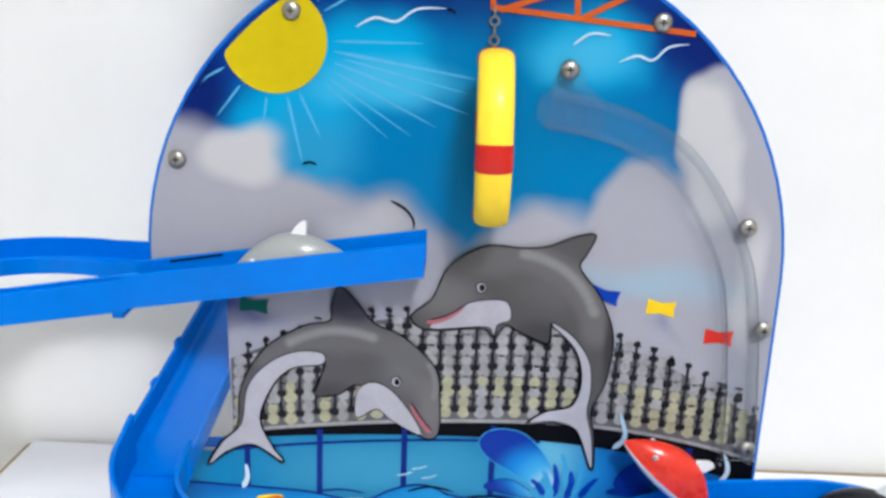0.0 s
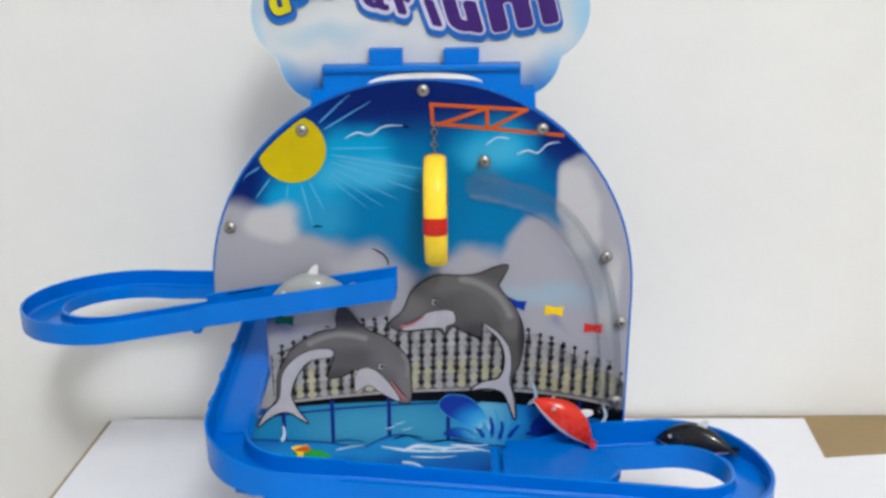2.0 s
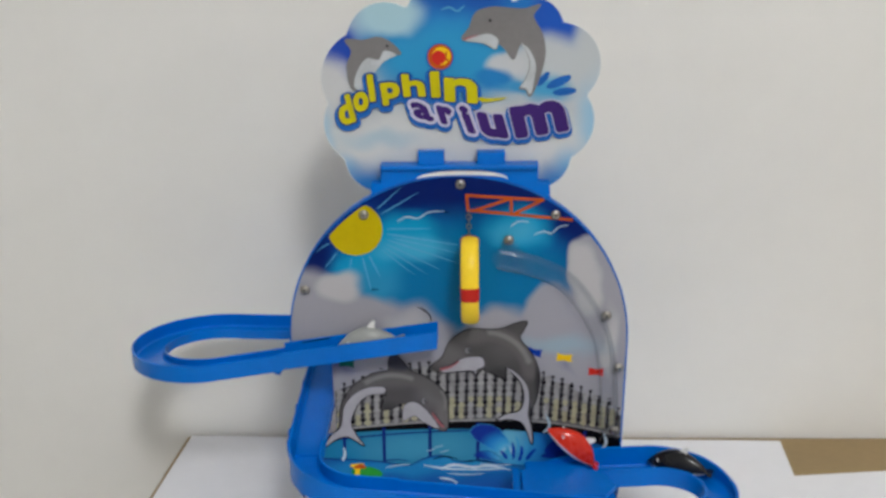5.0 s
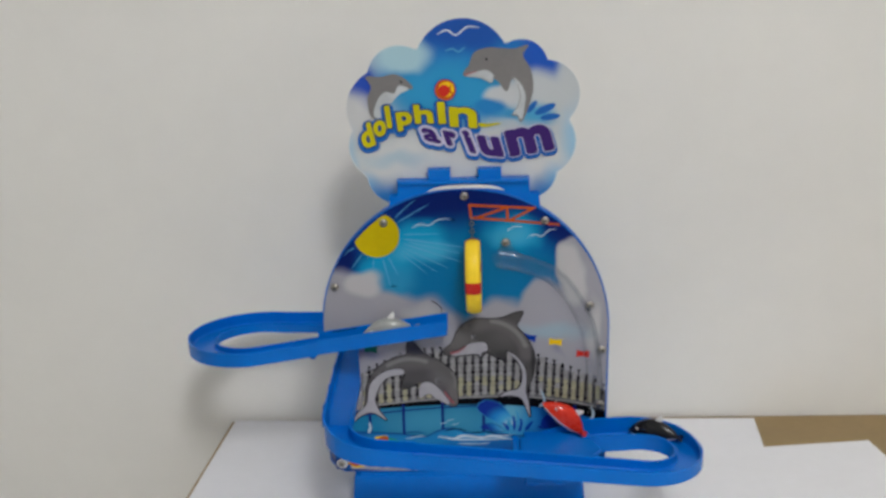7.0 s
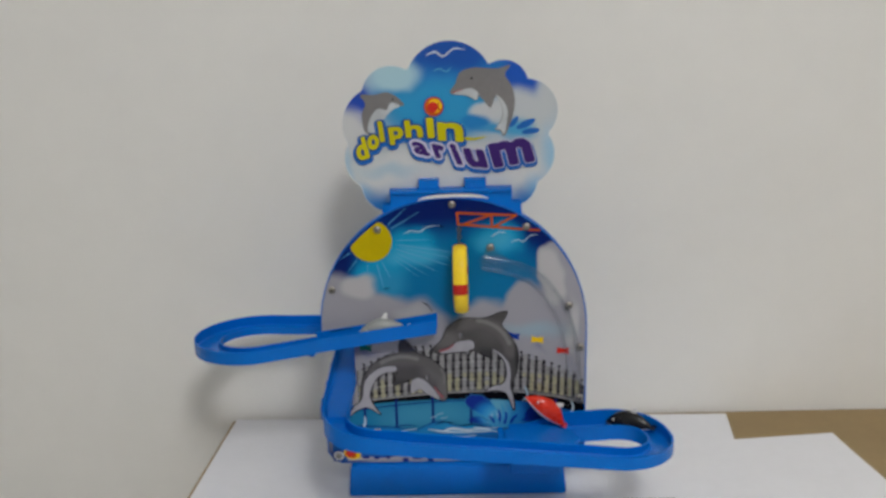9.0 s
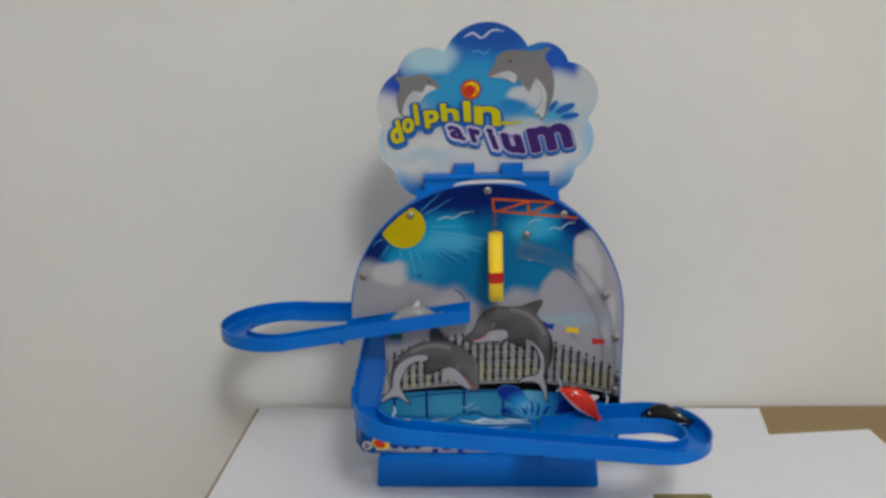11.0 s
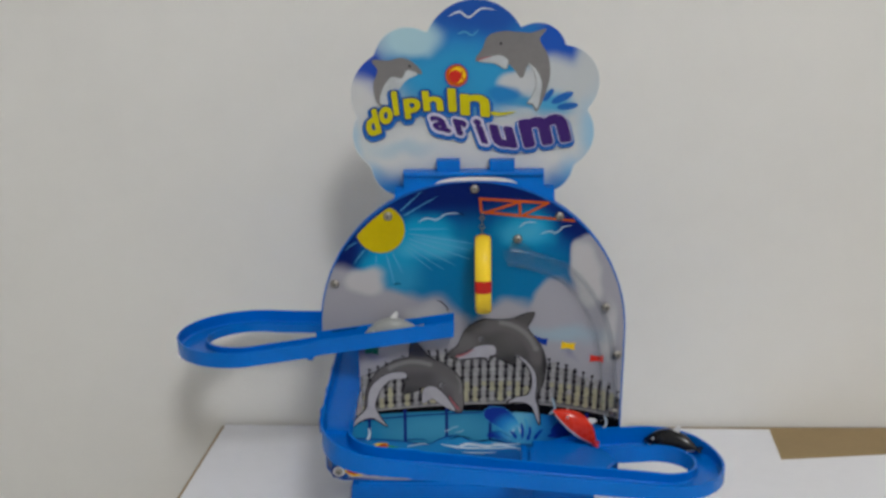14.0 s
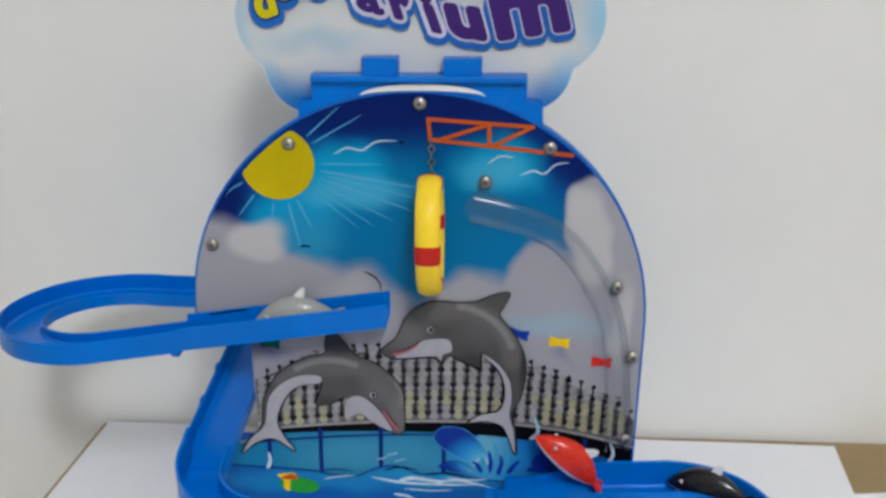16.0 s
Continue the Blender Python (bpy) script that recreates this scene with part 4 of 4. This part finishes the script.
# character, foot's middle x and z, width, height, turn of the base line, lean to the back
WORDS = [("d", -0.0755, 0.3250, 0.0112, 0.0195, 22, 12), ("o", -0.0660, 0.3338, 0.0108, 0.0132, 18, 8), ("l", -0.0586, 0.3402, 0.0044, 0.0186, 8, 6), ("p", -0.0457, 0.3378, 0.0130, 0.0156, 5, 6),
         ("h", -0.0304, 0.3432, 0.0154, 0.0155, 0, 5), ("I", -0.0160, 0.3425, 0.0064, 0.0178, 0, 3), ("n", 0.0010, 0.3390, 0.0226, 0.0165, -5, 2)]
WORDS2 = [("a", -0.0236, 0.3275, 0.0138, 0.0124, -14, 20), ("r", -0.0074, 0.3238, 0.0108, 0.0136, -14, 18), ("i", 0.0084, 0.3180, 0.0062, 0.0200, -12, 20), ("u", 0.0245, 0.3148, 0.0186, 0.0176, -8, 16), ("m", 0.0562, 0.3164, 0.0368, 0.0228, 8, 14)]
for words, lift, inkm, levels in ((WORDS, 0.0, INK_LEMON, ((0.0030, INK_HALO, 8.0, -0.0018), (0.0009, INK_NAVY, 9.0, -0.0002))), (WORDS2, 0.4, INK_PURPLE, ((0.0036, INK_HALO, 8.0, -0.0020), (0.0021, INK_LAVENDER, 9.6, 0.0)))):
    shapes = []
    for spec in words:
        round_by = 0.0024 if spec[0] == "m" else 0.0020 if spec[0] == "u" else 0.0014 if spec[0] in "nr" else 0.0010 if spec[0] == "a" else 0.0011 if spec[0] == "i" else 0.0011
        shapes.append((letter_points(*spec, round_by), round_by))
    for grow, mat, layer, drop in levels:
        part("letter_halo", swollen(np.concatenate([p[::2] for p, r in shapes]) + np.array((0.0, drop)), grow + 0.0011, SY - EPS * (layer + lift)), mat, sign)
    for k, (points, r) in enumerate(shapes):
        part("letter", swollen(points, r, SY - EPS * (11.0 + lift), 0.00022), inkm, sign)
sign_ink("swash", stripe([(0.0125, 0.3414), (0.0200, 0.3404), (0.0318, 0.3420)], 0.0036, 0.0010), 9.2, INK_LEMON)

# blue bracket that holds the sign; added white piece stands for its bright slot
outline = V((-0.0545, 0.2858), (-0.0545, 0.2985), (-0.0288, 0.2985), (-0.0288, 0.3070), (-0.0108, 0.3070), (-0.0108, 0.2985), (0.0114, 0.2985), (0.0114, 0.3066), (0.0306, 0.3066), (0.0306, 0.2985),
            (0.0530, 0.2985), (0.0530, 0.2858), (0.0608, 0.2852), (0.0612, 0.2740), (0.0300, 0.2800), (-0.0300, 0.2800), (-0.0620, 0.2740), (-0.0612, 0.2852))
slot = [Vector((0.0012 + 0.0312 * math.cos(a), 0.2882 + 0.0062 * math.sin(a))) for a in (math.pi * i / 16 for i in range(17))]
slot += [Vector((0.0012 + 0.0312 * math.cos(a), 0.2882 + 0.0030 * math.sin(a))) for a in (math.pi * i / 16 for i in range(15, 0, -1))]
bracket = part("bracket", slab([outline], 0.001, 0.0115, 0.0007), BLUE, toy, "blue bracket under the sign")
part("white_arc", slab([slot], 0.0002, 0.0012), WHITE_PLASTIC, bracket, "curved white piece added in place of the bright slot")
part("bracket_ledge", box((-0.0540, -0.0025, 0.2955), (0.0526, 0.0010, 0.2985), 0.0006), BLUE, bracket)

# ---------------------------------------------------------------- foot
bm = box((-0.1060, -0.002, 0.0), (0.0965, 0.060, 0.0315), 0.0028)
for v in bm.verts:
    k = 1 - v.co.z / 0.0315
    v.co.x += math.copysign(0.0028, v.co.x) * k
    v.co.y -= 0.0015 * k if v.co.y < 0.03 else 0.0
foot = part("foot", bm, BLUE, toy, "", True)
part("foot_socket", box((-0.100, -0.0005, 0.028), (0.092, 0.014, 0.0335), 0.0008), BLUE, foot)


# ---------------------------------------------------------------- tracks
def track(path, width=0.020, left=0.011, right=0.011, thick=0.0016, skirt=0.0):
    """A U-shaped channel along path points (x, y, floor z); left and right are wall heights, numbers or functions of the way 0..1; skirt: how far the left wall reaches under the floor."""
    bm = bmesh.new()
    pts = [Vector(p) for p in path]
    rings = []
    for i, q in enumerate(pts):
        t = pts[min(i + 1, len(pts) - 1)] - pts[max(i - 1, 0)]
        t.z = 0
        t.normalize()
        s = Vector((-t.y, t.x, 0))
        k = i / (len(pts) - 1)
        hl = left(k) if callable(left) else left
        hr = right(k) if callable(right) else right
        w, th = width / 2, thick
        prof = ((w, -th - skirt), (w, hl), (w - th * 0.35, hl + 0.0004), (w - th, hl), (w - th, 0.0012), (w - th - 0.0012, 0), (-w + th + 0.0012, 0), (-w + th, 0.0012), (-w + th, hr), (-w + th * 0.35, hr + 0.0005), (-w, hr), (-w, -th), (w - th, -th), (w - th, -th - skirt))
        rings.append([q + s * a + Vector((0, 0, b)) for a, b in prof])
    add_loft(bm, rings)
    return bm


def line_pts(a, b, n=8):
    a, b = Vector(a), Vector(b)
    return [a.lerp(b, i / n) for i in range(n + 1)]


def arc_pts(cx, cy, r, a0, a1, z0, z1, n=24):
    return [Vector((cx + r * math.cos(radians(a0 + (a1 - a0) * i / n)), cy + r * math.sin(radians(a0 + (a1 - a0) * i / n)), z0 + (z1 - z0) * i / n)) for i in range(n + 1)]


# upper slide: from its open end down to the loop on the left
upper = part("upper_slide", track(line_pts((-0.0170, -0.0108, 0.1735), (-0.128, -0.0108, 0.1575), 4)), BLUE, toy, "", True)
part("joint_lug", box((-0.1330, -0.0190, 0.1515), (-0.1285, -0.0025, 0.1565), 0.0006), BLUE, upper)
part("joint_clip", slab([V((-0.1240, 0.1600), (-0.1225, 0.1680), (-0.0945, 0.1727), (-0.0865, 0.1692), (-0.0780, 0.1650), (-0.0780, 0.1640))], -0.0032, -0.0008, 0.0004), BLUE, upper)
# Black strip laid on the clip to draw the shade in its gap.
part("clip_gap_shade", slab([V((-0.1150, 0.1691), (-0.1150, 0.1699), (-0.0950, 0.1732), (-0.0945, 0.1725))], -0.0030, -0.0010), INK_BLACK, upper, "thin black strip for the shade in the gap along the clip")
LX, LY, LR = -0.1832, 0.0520, 0.0605
loop = line_pts((-0.1265, LY - LR, 0.1568), (LX, LY - LR, 0.1480), 5) + arc_pts(LX, LY, LR, 270, 90, 0.1480, 0.1302, 44)[1:] + line_pts((LX, LY + LR, 0.1302), (-0.136, LY + LR, 0.1294), 5)[1:] \
    + arc_pts(-0.136, LY + LR - 0.030, 0.030, 90, 0, 0.1300, 0.1275, 14)[1:]
part("upper_loop", track(loop, 0.0250, 0.0105, 0.0060), BLUE, toy, "", True)
# chute through the notch in the board, then the lower slide
chute = line_pts((-0.1084, LY + LR - 0.030, 0.1270), (-0.1058, -0.062, 0.1120), 8)
chute_part = part("chute", track(chute, 0.0250, 0.0055, 0.0095), BLUE, toy, "", True)
for y, z in ((0.0130, 0.1312), (-0.0180, 0.1267), (-0.0470, 0.1227)):
    part("lug", box((-0.1197, y - 0.0030, z - 0.006), (-0.1182, y + 0.0030, z + 0.0006), 0.0005), BLUE, chute_part)
lower = line_pts((-0.1045, -0.056, 0.1120), (-0.1045, -0.068, 0.1095), 2) + arc_pts(-0.0675, -0.068, 0.037, 180, 270, 0.1095, 0.1062, 18)[1:] + line_pts((-0.0675, -0.105, 0.1062), (-0.040, -0.105, 0.1040), 4)[1:]
part("lower_curve", track(lower, 0.0212, 0.010, lambda k: 0.019 - 0.0085 * k), BLUE, toy, "", True)
RX, RY, RR = 0.131, -0.060, 0.0438
right_loop = line_pts((-0.044, RY - RR, 0.1040), (RX, RY - RR, 0.0880), 8) + arc_pts(RX, RY, RR, -90, 90, 0.0880, 0.0730, 36)[1:] + line_pts((RX, RY + RR, 0.0730), (0.056, RY + RR, 0.0690), 10)[1:]
slide = part("lower_slide", track(right_loop, 0.0224, lambda k: float(np.interp(k, (0, 0.42, 0.62, 0.90, 1), (0.0085, 0.0066, 0.0085, 0.0090, 0.0030))),
                                 lambda k: float(np.interp(k, (0, 0.42, 0.52, 0.64, 0.80, 0.90, 1), (0.0092, 0.0074, 0.0082, 0.0125, 0.0150, 0.0150, 0.0045))), thick=0.0022, skirt=0.0030), BLUE, toy, "", True)
part("joint_lip", track(line_pts((-0.046, RY - RR, 0.1040), (-0.0425, RY - RR, 0.1037), 2), 0.0240, 0.0086, 0.0100), BLUE, slide)
# launching deck between the two arms
deck = part("launch_deck", slab([V((0.036, -0.072), (0.100, -0.072), (0.106, -0.060), (0.104, -0.030), (0.080, -0.020), (0.036, -0.020))], 0, 0.004, 0.0), BLUE, toy)
deck.data.transform(Matrix(((1, 0, 0, 0), (0, 0, 1, 0), (0, -1, 0, 0.076), (0, 0, 0, 1))))
part("deck_rib", box((0.0350, -0.060, 0.070), (0.0400, -0.030, 0.0845), 0.0012), BLUE, deck)
arm = part("launch_arm", slab([V((0.042, -0.058), (0.098, -0.060), (0.107, -0.048), (0.101, -0.032), (0.076, -0.020), (0.042, -0.027))], 0, 0.0035, 0.0), BLUE, deck)
arm.data.transform(Matrix(((1, 0, 0, 0), (0, 0, 1, 0), (0, -1, 0, 0.0808), (0, 0, 0, 1))))
part("deck_column", box((0.045, -0.030, 0.036), (0.092, -0.004, 0.0752), 0.002), BLUE, deck)

# clear guide rail that leads the dolphins up the right side
RAIL = rounded([(0.1060, 0.094), (0.1052, 0.120), (0.1025, 0.150), (0.0985, 0.172), (0.0908, 0.1895), (0.0815, 0.2045), (0.0712, 0.2155), (0.0585, 0.2225), (0.0450, 0.2272), (0.0260, 0.2315)], 8, closed=False)


def rail_part(name, prof, label, mat):
    """A strip of the guide rail: prof holds offsets across the rail (outwards) and heights over the board."""
    rings = []
    for i, q in enumerate(RAIL):
        t = (RAIL[min(i + 1, len(RAIL) - 1)] - RAIL[max(i - 1, 0)]).normalized()
        nrm = Vector((t.y, -t.x))
        rings.append([(q.x + nrm.x * a, -b, q.y + nrm.y * a) for a, b in prof])
    ob = part(name, add_loft(bmesh.new(), rings), mat, rail_root, label, True)
    ob.visible_shadow = False
    return ob


rail_root = part("clear_guide_rail", slab([rounded(V((0.0235, 0.2260), (0.0225, 0.2350), (0.0270, 0.2400), (0.0300, 0.2480), (0.0360, 0.2480), (0.0400, 0.2400), (0.0450, 0.2360), (0.0460, 0.2250), (0.0350, 0.2225)), 4)], -0.0022, -0.0030), CLEAR, toy, "clear plastic guide rail with screwed end plate")
rail_root.visible_shadow = False
rail_part("rail_wall", ((-0.0058, 0.0022), (-0.0058, 0.0075), (-0.0052, 0.0080), (-0.0048, 0.0075), (-0.0048, 0.0040), (-0.0036, 0.0032), (-0.0036, 0.0022)), "", CLEAR_EDGE)
rail_part("rail_wall", ((0.0040, 0.0022), (0.0046, 0.0040), (0.0054, 0.0060), (0.0064, 0.0068), (0.0074, 0.0062), (0.0076, 0.0046), (0.0074, 0.0030), (0.0080, 0.0022)), "", CLEAR_EDGE)
rail_part("rail_floor", ((-0.0034, 0.0022), (-0.0034, 0.0030), (0.0038, 0.0030), (0.0038, 0.0022)), "", CLEAR)

# ---------------------------------------------------------------- the hoop
HX, HY, HZ = 0.0062, -0.0225, 0.2245


def hoop_rings(a0, a1, n, grow=0.0):
    rings = []
    for i in range(n + 1):
        a = radians(a0 + (a1 - a0) * i / n)
        cy, cz = -math.cos(a), math.sin(a)
        ring = []
        for j in range(20):
            b = 2 * math.pi * j / 20
            sx = math.copysign(abs(math.cos(b)) ** 0.9, math.cos(b)) * (0.0061 + grow)
            sr = math.copysign(abs(math.sin(b)) ** 0.6, math.sin(b)) * (0.0042 + grow)
            ring.append((HX + sx, HY + (0.0180 + sr) * cy, HZ - 0.0012 + (0.0267 + sr) * cz))
        rings.append(ring)
    return rings


bm = bmesh.new()
rows = [[bm.verts.new(c) for c in ring] for ring in hoop_rings(0, 360, 64)[:-1]]
for i in range(64):
    for j in range(20):
        bm.faces.new((rows[i - 1][j - 1], rows[i][j - 1], rows[i][j], rows[i - 1][j]))
hoop = part("hoop", bm, YELLOW, toy, "yellow plastic ring with red bands", True)
for mid, half in ((-6, 9), (101, 5), (174, 9), (264, 5)):
    part("hoop_band", add_loft(bmesh.new(), hoop_rings(mid - half, mid + half, 6, 0.0003)), RED, hoop, "", True)

# ---------------------------------------------------------------- the racing dolphins
def racing_dolphin(m, back, label):
    """A rounded dolphin-shaped slider: coloured back, white belly, fins, tail and eyes; nose along +x."""
    root = thing("toy_dolphin", label, "toy dolphin", group="dolphins on the track")
    root.matrix_basis = m
    L, W, H = 0.0225, 0.0076, 0.0138

    def shape(k):
        s = math.sin(math.pi * min(1, max(0, k * 0.97 + 0.015)))
        return max(0.05, s ** 0.75) * (1 - 0.25 * max(0, 0.4 - k))
    for name, a0, a1, mat in (("body", 0, 180, back), ("belly", 180, 360, WHITE_PLASTIC)):
        rings = []
        for i in range(15):
            k = i / 14
            x = -L + 2 * L * k
            w, h = W * shape(k), (H if a0 == 0 else 0.0040) * shape(k)
            lift = 0.0045 - 0.001 * k
            rings.append([(x, w * math.cos(radians(a)), lift + h * math.sin(radians(a))) for a in (a0 + (a1 - a0) * j / 10 for j in range(11))])
        part(name, add_loft(bmesh.new(), rings), mat, root, "white belly" if a0 else "", True)
    part("back_fin", slab([rounded(V((-0.0060, 0.0134), (-0.0010, 0.0150), (-0.0050, 0.0205), (-0.0085, 0.0210)), 4)], -0.0009, 0.0009), WHITE_PLASTIC, root)
    tail = slab([rounded(V((0.0, 0.0022), (-0.0045, 0.0056), (-0.0064, 0.0048), (-0.0045, 0.0), (-0.0064, -0.0048), (-0.0045, -0.0056), (0.0, -0.0022)), 4)], -0.0007, 0.0007)
    ob = part("tail_fin", tail, back, root)
    ob.matrix_basis = pose(-0.0205, 0, 0.0055, 90, 0, 0)
    for s in (-1, 1):
        bm = bmesh.new()
        bmesh.ops.create_icosphere(bm, subdivisions=2, radius=0.0011)
        ob = part("eye", bm, WHITE_PLASTIC, root, "", True)
        ob.location = (0.0125, s * 0.0061, 0.0098)
        bm = bmesh.new()
        bmesh.ops.create_icosphere(bm, subdivisions=1, radius=0.0007)
        ob2 = part("pupil", bm, SLOT_SHADE_AND_PUPIL, ob, "", True)
        ob2.location = (0.0002, s * 0.0006, 0.0001)
    return root


def aligned(at, nose, back):
    """A pose with its x axis along nose and its z axis near back."""
    x = Vector(nose).normalized()
    y = Vector(back).cross(x).normalized()
    m = Matrix((x, y, x.cross(y))).transposed().to_4x4()
    m.translation = at
    return m


racing_dolphin(pose(-0.0665, -0.0108, 0.1668, 0, 8.2, 180), GREY_PLASTIC, "grey plastic dolphin with white belly sliding on the upper track")
racing_dolphin(aligned((0.0755, -0.0130, 0.0880), (-0.74, 0, 0.67), (0.67, -0.12, 0.74)), ORANGE_RED, "orange-red plastic dolphin with white belly leaning on the launching deck")
racing_dolphin(pose(RX + RR * math.cos(radians(58)), RY + RR * math.sin(radians(58)), 0.0765, 0, 4, 148), BLACK, "black plastic dolphin with white belly on the lower loop")
